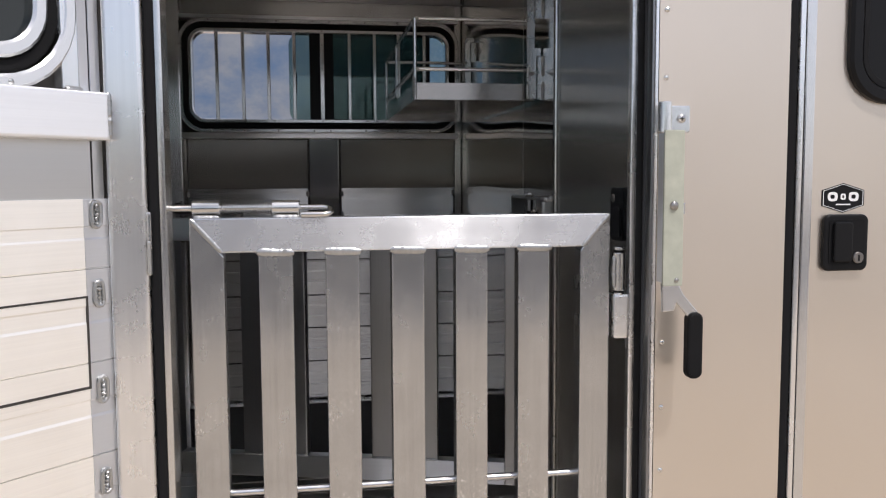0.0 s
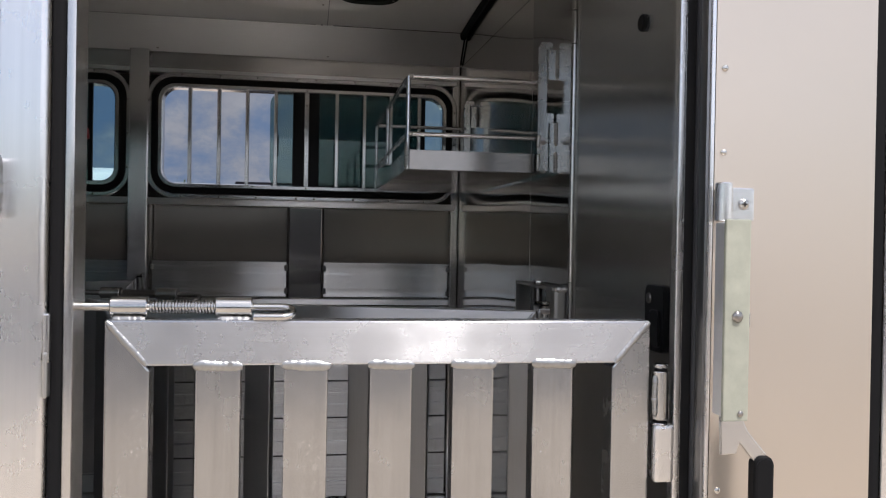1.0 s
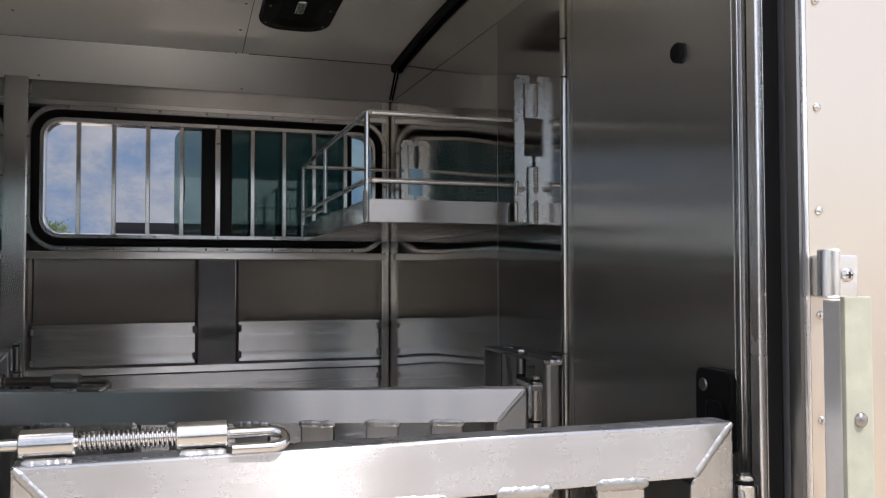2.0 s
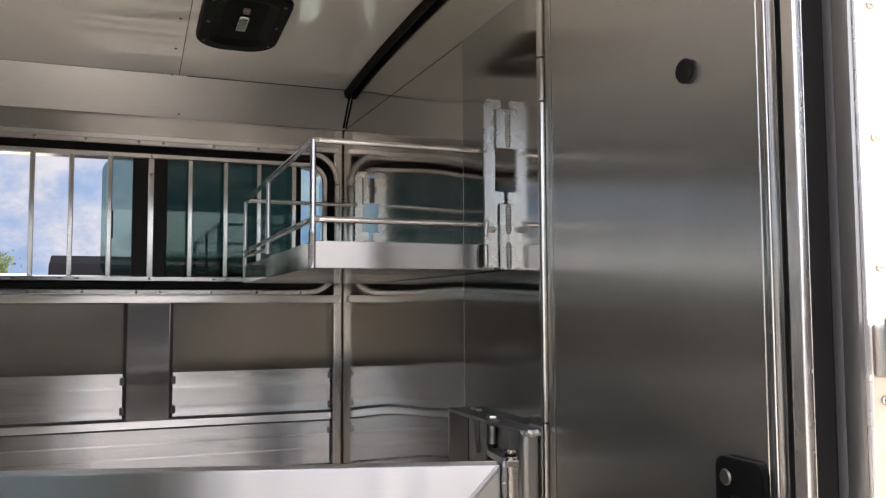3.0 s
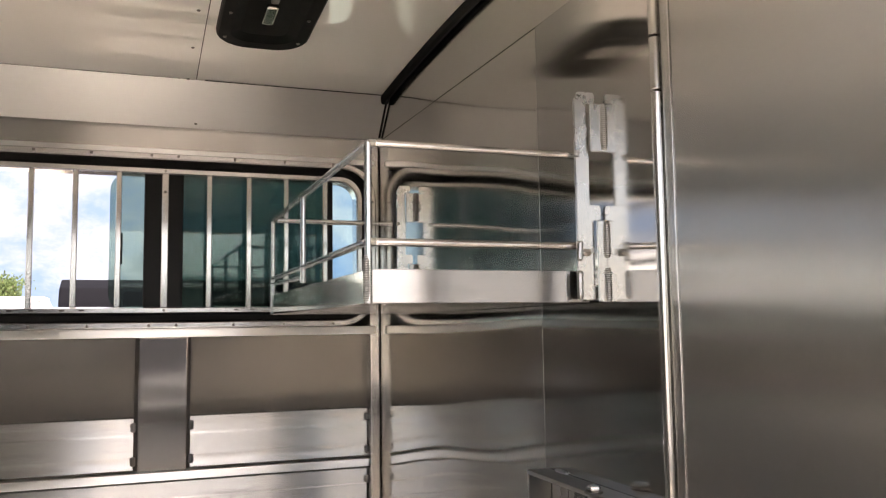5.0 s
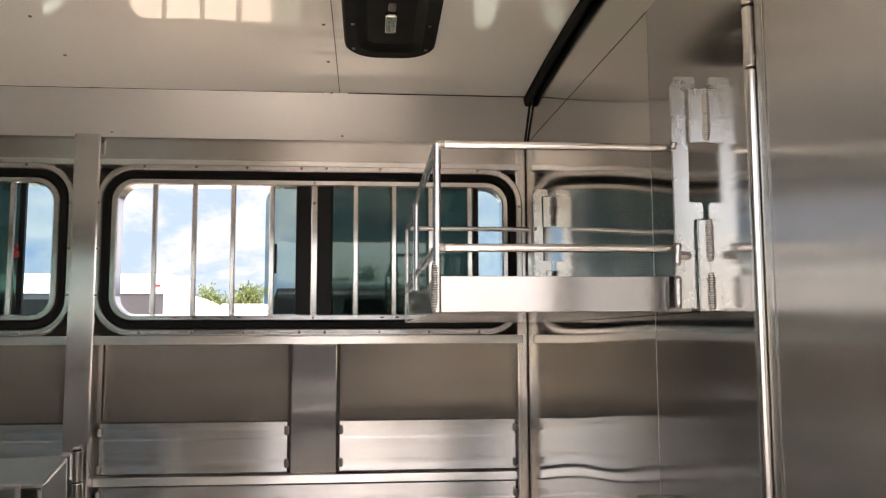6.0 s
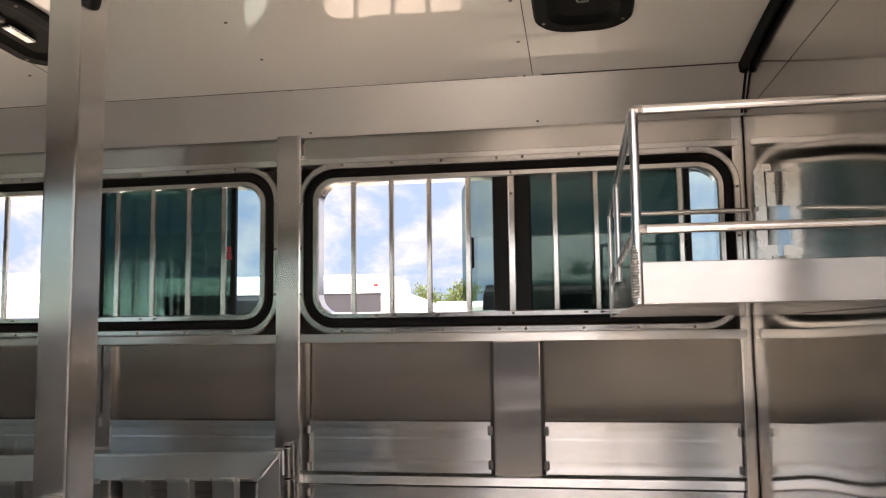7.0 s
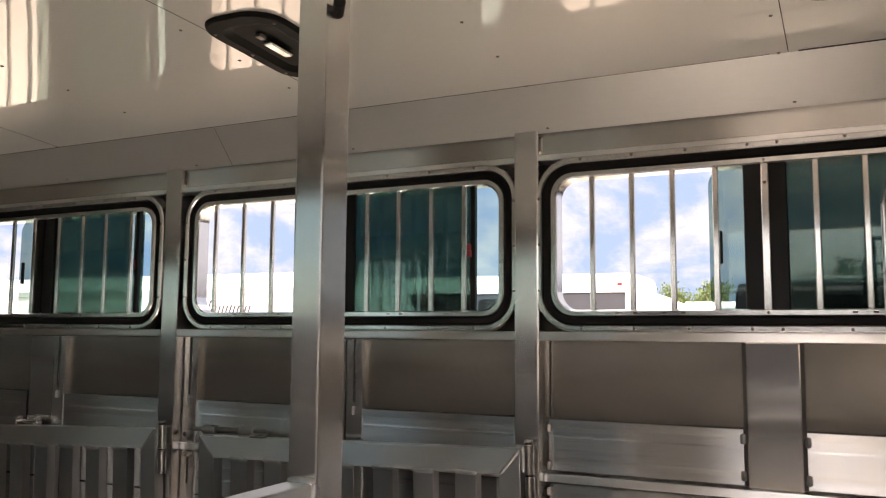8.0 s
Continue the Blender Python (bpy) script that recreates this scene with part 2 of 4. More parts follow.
def ground_mat():
    k = Mat("pale_gravel")
    a = k.noise(0.35, (1, 1, 1), 6, 0.6)
    b = k.noise(40, (1, 1, 1), 4, 0.7)
    col = k.mix(k.ramp(a, [(0.3, 0.0), (0.7, 1.0)]), (0.54, 0.465, 0.37), (0.63, 0.55, 0.45))
    col = k.mix(k.ramp(b, [(0.35, 0.0), (0.65, 1.0)]), col, (0.51, 0.44, 0.355))
    return k.set(color=col, rough=0.92, normal=k.bump(b, 0.8, 0.02))


GROUND = ground_mat()
ASPHALT = plain("added_dark_asphalt", (0.20, 0.195, 0.19), 0.85, 0.2, 1.5, 0.4)


def leaf_mat():
    k = Mat("leaves")
    rnd = k.add("ShaderNodeNewGeometry").outputs["Random Per Island"]
    col = k.ramp(rnd, [(0.0, (0.05, 0.085, 0.024)), (0.5, (0.085, 0.13, 0.038)), (1.0, (0.13, 0.17, 0.055))])
    return k.set(color=col, rough=0.6)


LEAF = leaf_mat()
BARK = plain("bark", (0.12, 0.09, 0.065), 0.9, 0.4, 10, 0.8)


def sky_mat():
    """Distant summer sky: blue with drifting cumulus, a plain glowing backdrop."""
    k = Mat("cloud_sky")
    big = k.noise(0.012, (1, 1, 1.9), 9, 0.62, 0.6)
    small = k.noise(0.045, (1, 1, 1.6), 8, 0.65)
    f = k.mix(0.3, big, small)
    cloud = k.ramp(f, [(0.42, 0.0), (0.56, 1.0)])
    shade = k.ramp(small, [(0.35, (0.74, 0.80, 0.92)), (0.65, (0.93, 0.98, 1.06))])
    col = k.mix(cloud, (0.42, 0.61, 0.94), shade)
    return k.set(color=(0, 0, 0), spec=0.0, rough=1.0, emit=col, power=0.47)


SKY = sky_mat()

# ---------------------------------------------------------------- mesh tools


def finish(bm, name, mat, smooth=True):
    me = bpy.data.meshes.new(name)
    bmesh.ops.recalc_face_normals(bm, faces=bm.faces)
    for f in bm.faces:
        f.smooth = smooth
    for e in bm.edges:
        if len(e.link_faces) == 2:
            turn = e.calc_face_angle(0.0)
            a, b = sorted(f.calc_area() for f in e.link_faces)
            e.smooth = not (turn > radians(38) or (turn > radians(6) and b > 3.5 * a))
    bm.to_mesh(me)
    bm.free()
    me.materials.append(mat)
    return me


def thing(name, at, label, category, group="", kind=""):
    ob = new(name)
    ob.empty_display_size = 0.05
    ob.location = at
    return tagged(ob, label, category, group, kind)


def part(name, bm, mat, parent, label=""):
    """One mesh under a thing or a part; the coordinates are the world's for things built in place, the thing's own where it lies at the origin."""
    ob = new(name, finish(bm, name, mat))
    ob.parent = parent
    if parent.type == "EMPTY":
        ob.matrix_parent_inverse = Matrix.Translation(-Vector(parent.location))
    return tagged(ob, label)


def structure(name, bm, mat, label, category):
    return tagged(new(name, finish(bm, name, mat)), label, category, "", "structure")


def box(x0, x1, y0, y1, z0, z1, bevel=0.0, seg=2, bm=None):
    own = bmesh.new()
    bmesh.ops.create_cube(own, size=1.0)
    for v in own.verts:
        v.co = Vector(((x0 + x1) / 2 + v.co.x * (x1 - x0), (y0 + y1) / 2 + v.co.y * (y1 - y0), (z0 + z1) / 2 + v.co.z * (z1 - z0)))
    if bevel:
        bmesh.ops.bevel(own, geom=own.edges[:], offset=bevel, segments=seg, affect="EDGES", profile=0.6)
    return join(bm, own)


def join(bm, own):
    if bm is None:
        return own
    tmp = bpy.data.meshes.new("tmp")
    own.to_mesh(tmp)
    own.free()
    bm.from_mesh(tmp)
    bpy.data.meshes.remove(tmp)
    return bm


def prism(outline, axis, lo, hi, bevel=0.0, seg=2, bm=None):
    """An outline of (a, b) pairs pushed along an axis: x takes (y, z), y takes (x, z), z takes (x, y)."""
    own = bmesh.new()

    def at(a, b, c):
        return {"x": (c, a, b), "y": (a, c, b), "z": (a, b, c)}[axis]
    one = [own.verts.new(at(a, b, lo)) for a, b in outline]
    two = [own.verts.new(at(a, b, hi)) for a, b in outline]
    own.faces.new(one)
    own.faces.new(two[::-1])
    n = len(outline)
    for i in range(n):
        own.faces.new((one[i], one[(i + 1) % n], two[(i + 1) % n], two[i]))
    bmesh.ops.recalc_face_normals(own, faces=own.faces)
    if bevel:
        bmesh.ops.bevel(own, geom=own.edges[:], offset=bevel, segments=seg, affect="EDGES", profile=0.6)
    return join(bm, own)


def tube(points, r, sides=12, bm=None, closed=False):
    """A round bar along points."""
    own = bmesh.new()
    pts = [Vector(p) for p in points]
    rings = []
    n = len(pts)
    ref = None
    for i, p in enumerate(pts):
        d = (pts[(i + 1) % n] - pts[i - 1]) if closed or 0 < i < n - 1 else (pts[1] - pts[0] if i == 0 else pts[-1] - pts[-2])
        d.normalize()
        if ref is None:
            ref = d.orthogonal().normalized()
        side = (ref - d * ref.dot(d)).normalized()
        ref = side
        up = d.cross(side)
        rings.append([own.verts.new(p + r * (math.cos(a) * side + math.sin(a) * up)) for a in [2 * math.pi * k / sides for k in range(sides)]])
    for i in range(n if closed else n - 1):
        a, b = rings[i], rings[(i + 1) % n]
        for k in range(sides):
            own.faces.new((a[k], a[(k + 1) % sides], b[(k + 1) % sides], b[k]))
    if not closed:
        own.faces.new(rings[0][::-1])
        own.faces.new(rings[-1])
    return join(bm, own)


def rod(a, b, r, sides=14, bevel=0.0, bm=None):
    a, b = Vector(a), Vector(b)
    if not bevel:
        return tube([a, b], r, sides, bm)
    d = (b - a).normalized()
    own = tube([a, a + d * bevel, b - d * bevel, b], r, sides)
    own.verts.ensure_lookup_table()
    for k in list(range(sides)) + list(range(3 * sides, 4 * sides)):
        v = own.verts[k]
        c = a if k < sides else b
        v.co = c + (v.co - c) * (1 - bevel / r * 0.8)
    return join(bm, own)


def bead(a, b, r, bm=None, seed=1, flat=None, ripple=0.0, rough=0.05):
    """A lumpy weld bead from a to b, one closed skin; flat names a direction in which it is pressed low and wide; ripple gives it the even rings of a drawn bead."""
    rng = random.Random(seed)
    a, b = Vector(a), Vector(b)
    d = (b - a).normalized()
    side = d.orthogonal().normalized()
    if flat:
        up = Vector(flat)
        side = d.cross(up).normalized()
    else:
        up = d.cross(side)
    low = 0.42 if flat else 1.0
    n = max(8, int((b - a).length / (r * (0.2 if ripple else 0.30))))
    own = bmesh.new()
    rings = []
    wide = high = 0.0
    for i in range(n + 1):
        f = i / n
        wide = 0.6 * wide + rng.uniform(-1.0, 1.0) * rough
        high = 0.5 * high + rng.uniform(-1.0, 1.0) * rough
        lump = 0.95 + wide + ripple * (1.0 if i % 3 == 1 else -0.6)
        q = r * lump * min(1.0, 0.55 + 4.0 * min(f, 1 - f))
        c = a.lerp(b, f) + side * rng.uniform(-1, 1) * rough * r + up * high * r
        rings.append([own.verts.new(c + q * (math.cos(k * math.pi / 4) * side + low * math.sin(k * math.pi / 4) * up * rng.uniform(1 - rough, 1 + rough))) for k in range(8)])
    for p, q in zip(rings, rings[1:]):
        for k in range(8):
            own.faces.new((p[k], p[(k + 1) % 8], q[(k + 1) % 8], q[k]))
    own.faces.new(rings[0][::-1])
    own.faces.new(rings[-1])
    return join(bm, own)


def slot_weld(x, y, z, w, h, seed):
    """A plug weld in a slot: a raised, uneven rim round a pitted floor."""
    rng = random.Random(seed)
    rim = []
    for a, b in rounded(x - w, x + w, z - h, z + h, w * 0.98, 6):
        g = rng.uniform(-0.0012, 0.0012)
        rim.append((a + g, y, b + rng.uniform(-0.0012, 0.0012)))
    bm = tube(rim, 0.0036, 8, closed=True)
    for k in range(5):
        q = z - h * 0.72 + k * h * 0.36
        bead((x - 0.002, y - 0.0005, q - 0.003), (x + 0.002, y - 0.0005, q + 0.003), 0.0042 * rng.uniform(0.7, 1.1), bm, seed + k, rough=0.12)
    return bm


def rounded(x0, x1, z0, z1, r, n=7):
    pts = []
    for cx, cz, a0 in ((x1 - r, z1 - r, 0), (x0 + r, z1 - r, 90), (x0 + r, z0 + r, 180), (x1 - r, z0 + r, 270)):
        for k in range(n + 1):
            a = radians(a0 + 90 * k / n)
            pts.append((cx + r * math.cos(a), cz + r * math.sin(a)))
    return pts


def ring(outer, inner, y0, y1, bm=None, lip=0.0):
    """A frame between two outlines with the same count of points; lip rounds its front edges."""
    own = bmesh.new()
    loops = []
    mid = lambda p, q, f: (p[0] + (q[0] - p[0]) * f, p[1] + (q[1] - p[1]) * f)
    sect = [(0.0, y1), (0.0, y0 + lip)] + ([(0.2, y0), (0.8, y0)] if lip else []) + [(1.0, y0 + lip), (1.0, y1)]
    for f, y in sect:
        loops.append([own.verts.new((*[c for c in (mid(p, q, f)[0],)], y, mid(p, q, f)[1])) for p, q in zip(outer, inner)])
    n = len(outer)
    for a, b in zip(loops, loops[1:] + loops[:1]):
        for i in range(n):
            own.faces.new((a[i], a[(i + 1) % n], b[(i + 1) % n], b[i]))
    bmesh.ops.remove_doubles(own, verts=own.verts, dist=1e-5)
    return join(bm, own)


def screw(at, r, axis="y", sign=-1, bm=None):
    """A round-headed rivet or screw head standing on a face."""
    own = bmesh.new()
    bmesh.ops.create_uvsphere(own, u_segments=8, v_segments=5, radius=r)
    for v in own.verts:
        c = v.co
        c = {"y": Vector((c.x, c.y * 0.6, c.z)), "z": Vector((c.x, c.y, c.z * 0.6)), "x": Vector((c.x * 0.6, c.y, c.z))}[axis]
        v.co = c + Vector(at)
    return join(bm, own)

# ---------------------------------------------------------------- the trailer's shell
X_BULK = 0.865          # face of the bulkhead
X_REAR = -5.2
GROUND_Z = -0.42


def roof_z(y):
    return 2.034 + 0.045 * (1 - ((y - 0.96) / 0.86) ** 2)


structure("ground", box(-450, 450, -450, 450, GROUND_Z - 0.5, GROUND_Z), GROUND, "pale dusty gravel yard under the trailer", "ground")
bm = box(X_REAR, X_BULK, 0.03, 1.99, -0.06, 0.0)
floor = structure("floor", bm, ALU_FLOOR, "bare aluminium plank floor of the trailer", "floor")
for k in range(12):
    part("plank", box(X_REAR, X_BULK - 0.01, 0.04 + k * 0.16, 0.196 + k * 0.16, 0.0, 0.006, 0.002, 1), ALU_FLOOR, floor)

# assumed dark ground out of view, added so the outer metal mirrors less light
structure("road", box(-120, 120, -34.0, -7.5, GROUND_Z - 0.1, GROUND_Z + 0.004), ASPHALT, "unseen grey asphalt lane, added to darken reflections in the metal", "road")

# ceiling: bowed sheets, joined by thin seams, and a sloping cove along the far wall
bm = bmesh.new()
for x0, x1 in ((X_REAR, -3.18), (-3.178, -2.005), (-2.003, -0.832), (-0.83, 0.338), (0.34, X_BULK)):
    ys = [0.1 + 1.72 * k / 14 for k in range(15)]
    lo = [(y, roof_z(y)) for y in ys]
    hi = [(y, roof_z(y) + 0.012) for y in ys[::-1]]
    prism(lo + hi, "x", x0, x1, bm=bm)
ceiling = structure("ceiling", bm, CEILING, "glossy cream-white sheet ceiling with riveted seams", "ceiling")
for y0, y1, name in ((1.818, 1.914, "cove"), (0.102, 0.006, "cove")):
    bm = bmesh.new()
    for x0, x1 in ((X_REAR, -3.6), (-3.598, -1.318), (-1.316, X_BULK)):
        prism([(y0, 2.0365), (y1, 1.931), (y1 + (0.01 if y1 > 1 else -0.01), 1.940), (y0, 2.047)], "x", x0, x1, bm=bm)
    part(name, bm, ALU_COVE, ceiling, "satin aluminium cove sheet")
bm = bmesh.new()
for k in range(10):
    x = 0.319 - 0.601 * k
    for j in range(9):
        y = 1.822 - j * 0.2015 if j else 1.815
        screw((x, y, roof_z(y) - 0.001), 0.0042, "z", bm=bm)
    screw((x + 0.025, 1.904, 1.941), 0.0045, "z", bm=bm)
part("rivets", bm, STEEL_DARK, ceiling, "small dark rivet heads")
for x in (-3.179, -2.004, -0.831, 0.339):
    ys = [0.11 + 1.705 * k / 14 for k in range(15)]
    part("seam", prism([(y, roof_z(y) - 0.0006) for y in ys] + [(y, roof_z(y) + 0.004) for y in ys[::-1]], "x", x - 0.0005, x + 0.0005), DARK_GAP, ceiling)
part("seam", box(X_REAR, 0.30, 1.8150, 1.8172, 2.0335, 2.040), DARK_GAP, ceiling)
part("seam", box(0.36, X_BULK - 0.03, 1.8135, 1.8172, 2.0325, 2.040), DARK_GAP, ceiling)
part("seam", prism([(1.8185, 2.0355), (1.9135, 1.9300), (1.9145, 1.9310), (1.8195, 2.0365)], "x", -1.3174, -1.3166), DARK_GAP, ceiling)
bm = box(X_REAR - 0.05, X_BULK + 2.6, -0.05, 2.01, 2.10, 2.13, 0.01)
structure("roof", bm, WHITE, "outer roof skin of the trailer", "roof")

# the closed front compartment
structure("wall_front", box(3.4, 3.43, -0.05, 2.01, -0.1, 2.1), WHITE, "white front wall of the trailer", "wall")
structure("floor_front", box(X_BULK + 0.03, 3.4, -0.01, 1.985, -0.1, -0.04), ALU_FLOOR, "aluminium floor of the front compartment", "floor")

# rear wall and the far end of the stalls
bm = box(X_REAR - 0.05, X_REAR, -0.05, 2.01, -0.06, 2.1)
rear = structure("wall_rear", bm, ALU_PLANK, "bare aluminium rear wall", "wall")
for k in range(11):
    part("plank", box(X_REAR, X_REAR + 0.01, 0.06, 1.93, 0.02 + k * 0.18, 0.196 + k * 0.18, 0.003, 1), ALU_PLANK, rear)

# ---------------------------------------------------------------- far wall
bm = box(X_REAR, 3.4, 1.985, 2.0, -0.06, 1.392)
wall_far = structure("wall_far", bm, ALU_PANEL, "aluminium side wall of planks, sheets and posts", "wall")
part("header", box(X_REAR, 3.4, 1.985, 2.0, 1.875, 2.1), ALU_PANEL, wall_far)
part("header", box(X_REAR, X_BULK - 0.034, 1.926, 1.985, 1.872, 1.945, 0.003), ALU_HEADER, wall_far)
part("rail", box(X_REAR, X_BULK - 0.034, 1.916, 1.985, 1.857, 1.8735, 0.003), ALU_X, wall_far, "ribbed window head rail")
part("rail", box(X_REAR, X_BULK - 0.034, 1.912, 1.985, 1.386, 1.4085, 0.004), ALU_X, wall_far, "ribbed window sill rail")
POSTS = (-0.353, -1.591, -2.829, -4.067)
for x in POSTS:
    part("post", box(x, x + 0.068, 1.908, 1.985, 0.0, 1.948, 0.005), ALU_POST, wall_far, "square aluminium wall post")
part("post", box(0.8165, 0.8445, 1.924, 1.985, 0.0, 1.948, 0.005), ALU_POST, wall_far, "narrow corner post")
for x in POSTS:
    part("weld", bead((x + 0.072, 1.927, 1.885), (x + 0.072, 1.927, 1.932), 0.0045, seed=int(-x * 40)), STEEL_WORN, wall_far)
BAYS = [(-0.285, 0.8165), (-1.523, -0.353), (-2.761, -1.591), (-3.999, -2.829), (X_REAR, -4.067)]
for n, (a, b) in enumerate(BAYS):
    m = (a + b) / 2 + 0.002
    if n == 0:
        m0, m1 = 0.210, 0.338
    else:
        m0, m1 = m - 0.09, m + 0.038
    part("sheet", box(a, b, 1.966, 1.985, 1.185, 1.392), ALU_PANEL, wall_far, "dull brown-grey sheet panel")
    part("mid_post", box(m0 + 0.004, m1 - 0.004, 1.952, 1.985, 1.046, 1.3855, 0.003), ALU_STIFF, wall_far, "wide flat aluminium stiffener")
    bm = bmesh.new()
    for e in (m0, m1):
        box(e - 0.004, e + 0.004, 1.958, 1.985, 1.05, 1.386, bm=bm)
    part("seam", bm, DARK_GAP, wall_far)
    # top plank is cut by the stiffener, the planks under it run through
    for p0, p1 in ((a + 0.012, m0 - 0.005), (m1 + 0.005, b - 0.004)):
        prof = [(1.985, 1.182), (1.950, 1.182), (1.950, 1.168), (1.9508, 1.163), (1.9508, 1.142), (1.9502, 1.137), (1.9502, 1.085), (1.9510, 1.080),
                (1.9510, 1.067), (1.950, 1.062), (1.950, 1.054), (1.985, 1.054)]
        part("plank", prism(prof, "x", p0, p1), ALU_PLANK, wall_far)
    part("ledge", box(a, b, 1.940, 1.985, 1.024, 1.046, 0.004), ALU_X, wall_far, "aluminium ledge rail")
    edges = [1.020, 0.885, 0.737, 0.599, 0.458, 0.300]
    for top, low in zip(edges, edges[1:]):
        h = top - low
        prof = [(1.985, top - 0.002), (1.9535, top - 0.002), (1.9535, top - 0.3 * h), (1.9545, top - 0.33 * h), (1.9545, top - 0.6 * h), (1.953, top - 0.63 * h),
                (1.953, low + 0.004), (1.985, low + 0.004)]
        part("plank", prism(prof, "x", a + 0.012, b - 0.004), ALU_PLANK, wall_far)
    part("rub_rail", box(a, b, 1.935, 1.985, 0.280, 0.296, 0.005), ALU_JAMB, wall_far, "bright aluminium rub rail")
    part("liner", box(a, b, 1.962, 1.985, 0.0, 0.279), LINER, wall_far, "dark grey rubber wall liner")
    if n:
        for c0 in (m1 + 0.004, a + 0.004):
            part("channel", box(c0, c0 + 0.055, 1.946, 1.985, 0.3, 1.3855, 0.003), ALU_POST, wall_far, "upright pin channel")
            part("slit", box(c0 + 0.025, c0 + 0.030, 1.9435, 1.947, 1.2, 1.385), DARK_GAP, wall_far)
            part("weld", bead((c0 + 0.028, 1.943, 1.165), (c0 + 0.028, 1.943, 1.19), 0.005, seed=n), ALU_WELD, wall_far)
            if c0 < m0:
                for z in (1.075, 1.013):
                    part("pin_bolt", rod((c0 + 0.028, 1.930, z), (c0 + 0.028, 1.948, z), 0.0095, 12, 0.003), STEEL_DARK, wall_far, "round dark pin bolt")
                part("slit", box(c0 + 0.026, c0 + 0.030, 1.9435, 1.947, 0.92, 1.0), DARK_GAP, wall_far)
part("slit", box(-0.2755, -0.2715, 1.9625, 1.967, 1.188, 1.385), DARK_GAP, wall_far)
for x in (0.204, 0.345):
    for z in (1.075, 1.16):
        part("weld", bead((x, 1.950, z - 0.012), (x, 1.950, z + 0.012), 0.007, seed=int(z * 100) + int(x * 10)), STEEL_WORN, wall_far)
for x, z in ((-0.272, 1.16), (-0.272, 1.065), (-0.272, 1.0), (0.811, 1.16), (0.811, 1.07), (0.811, 0.99)):
    part("weld", bead((x, 1.946, z - 0.01), (x, 1.946, z + 0.01), 0.006, seed=int(z * 90)), STEEL_WORN, wall_far)


def window(n, x0, x1, z0, z1, y, s, bars, label):
    """A sliding window in a rubber seal. x0..x1, z0..z1: the clear opening; y: the inner face of its trim; s: +1 when outdoors lies towards +y."""
    thing_ = thing("window_%d" % n, ((x0 + x1) / 2, y, z0), label, "window", "", "structure")
    flip = lambda a, b: (y + s * a, y + s * b)

    def band(g0, g1, r0, r1, a, b, lip):
        o = rounded(x0 - g0, x1 + g0, z0 - g0, z1 + g0, r0)
        i = rounded(x0 - g1, x1 + g1, z0 - g1, z1 + g1, r1)
        p, q = flip(a, b)
        return ring(o, i, p, q, lip=lip * s)
    part("trim", band(0.055, 0.0385, 0.096, 0.080, -0.004, 0.05, 0.004), ALU_TRIM, thing_, "bright aluminium trim ring")
    part("seal", band(0.038, 0.0182, 0.079, 0.062, 0.001, 0.06, 0.004), RUBBER, thing_, "black rubber seal")
    part("frame", band(0.018, 0.0, 0.062, 0.048, -0.002, 0.05, 0.005), ALU_TRIM, thing_, "aluminium inner frame")
    # plate that closes the square hole round the rounded trim
    o = []
    hole = rounded(x0 - 0.045, x1 + 0.045, z0 - 0.045, z1 + 0.045, 0.088)
    for k, p in enumerate(hole):
        cx, cz = ((x1 + 0.075, z1 + 0.075), (x0 - 0.075, z1 + 0.075), (x0 - 0.075, z0 - 0.078), (x1 + 0.075, z0 - 0.078))[k // 8]
        o.append((cx, cz))
    p, q = flip(0.055, 0.068)
    part("surround", ring(o, hole, p, q), DARK_GAP, thing_, "dark recessed corner plate")
    for k, x in enumerate(bars):
        w = 0.0085 if k == len(bars) // 2 else 0.0068
        p, q = sorted(flip(0.002, 0.014))
        part("bar", box(x - w, x + w, p, q, z0 - 0.006, z1 + 0.006, 0.002, 1), ALU_POST, thing_)
    # two sliding panes, pushed over one another, in black sashes
    c = (x0 + x1) / 2
    w = x1 - x0
    p, q = sorted(flip(0.050, 0.054))
    shut = 0.918 if n in (2, 3, 4) else 0.935
    lo, hi = (0.37, shut) if n < 5 else (-0.01, 0.53)

    def askew(bm):
        # the glass stands a little askew in its track
        for v in bm.verts:
            v.co.y += s * 0.0085 * (v.co.x - c)
        return bm
    slid = part("pane", askew(prism(rounded(x0 + lo * w, x0 + hi * w, z0 - 0.01, z1 + 0.008, 0.045), "y", p, q)), GLASS, thing_, "dark-tinted sliding pane")
    p, q = sorted(flip(0.062, 0.066))
    fixed = part("pane", askew(prism(rounded(x0 + 0.50 * w, x1 + 0.01, z0 - 0.01, z1 + 0.01, 0.05), "y", p, q)), GLASS_PALE, thing_, "fixed pale pane")
    p, q = sorted(flip(0.056, 0.060))
    if n < 5:
        dark = part("pane", askew(prism(rounded(x0 + 0.505 * w, x0 + (shut - 0.003) * w, z0 - 0.01, z1 + 0.009, 0.02), "y", p, q)), GLASS_DARK, thing_, "second sliding pane, dark")
        dark.visible_shadow = False
    slid.visible_shadow = fixed.visible_shadow = False
    for e0, e1, a, b in ((0.452, 0.500, 0.030, 0.045), (0.498, 0.548, 0.034, 0.045), (shut - 0.009, shut + 0.005, 0.030, 0.045)):
        p, q = sorted(flip(a, b))
        part("sash", box(x0 + e0 * w, x0 + e1 * w, p, q, z0 - 0.01, z1 + 0.01, 0.002, 1), PLASTIC, thing_, "black sash bar")
    p, q = sorted(flip(0.032, 0.044))
    a, b = sorted(flip(0.018, 0.031))
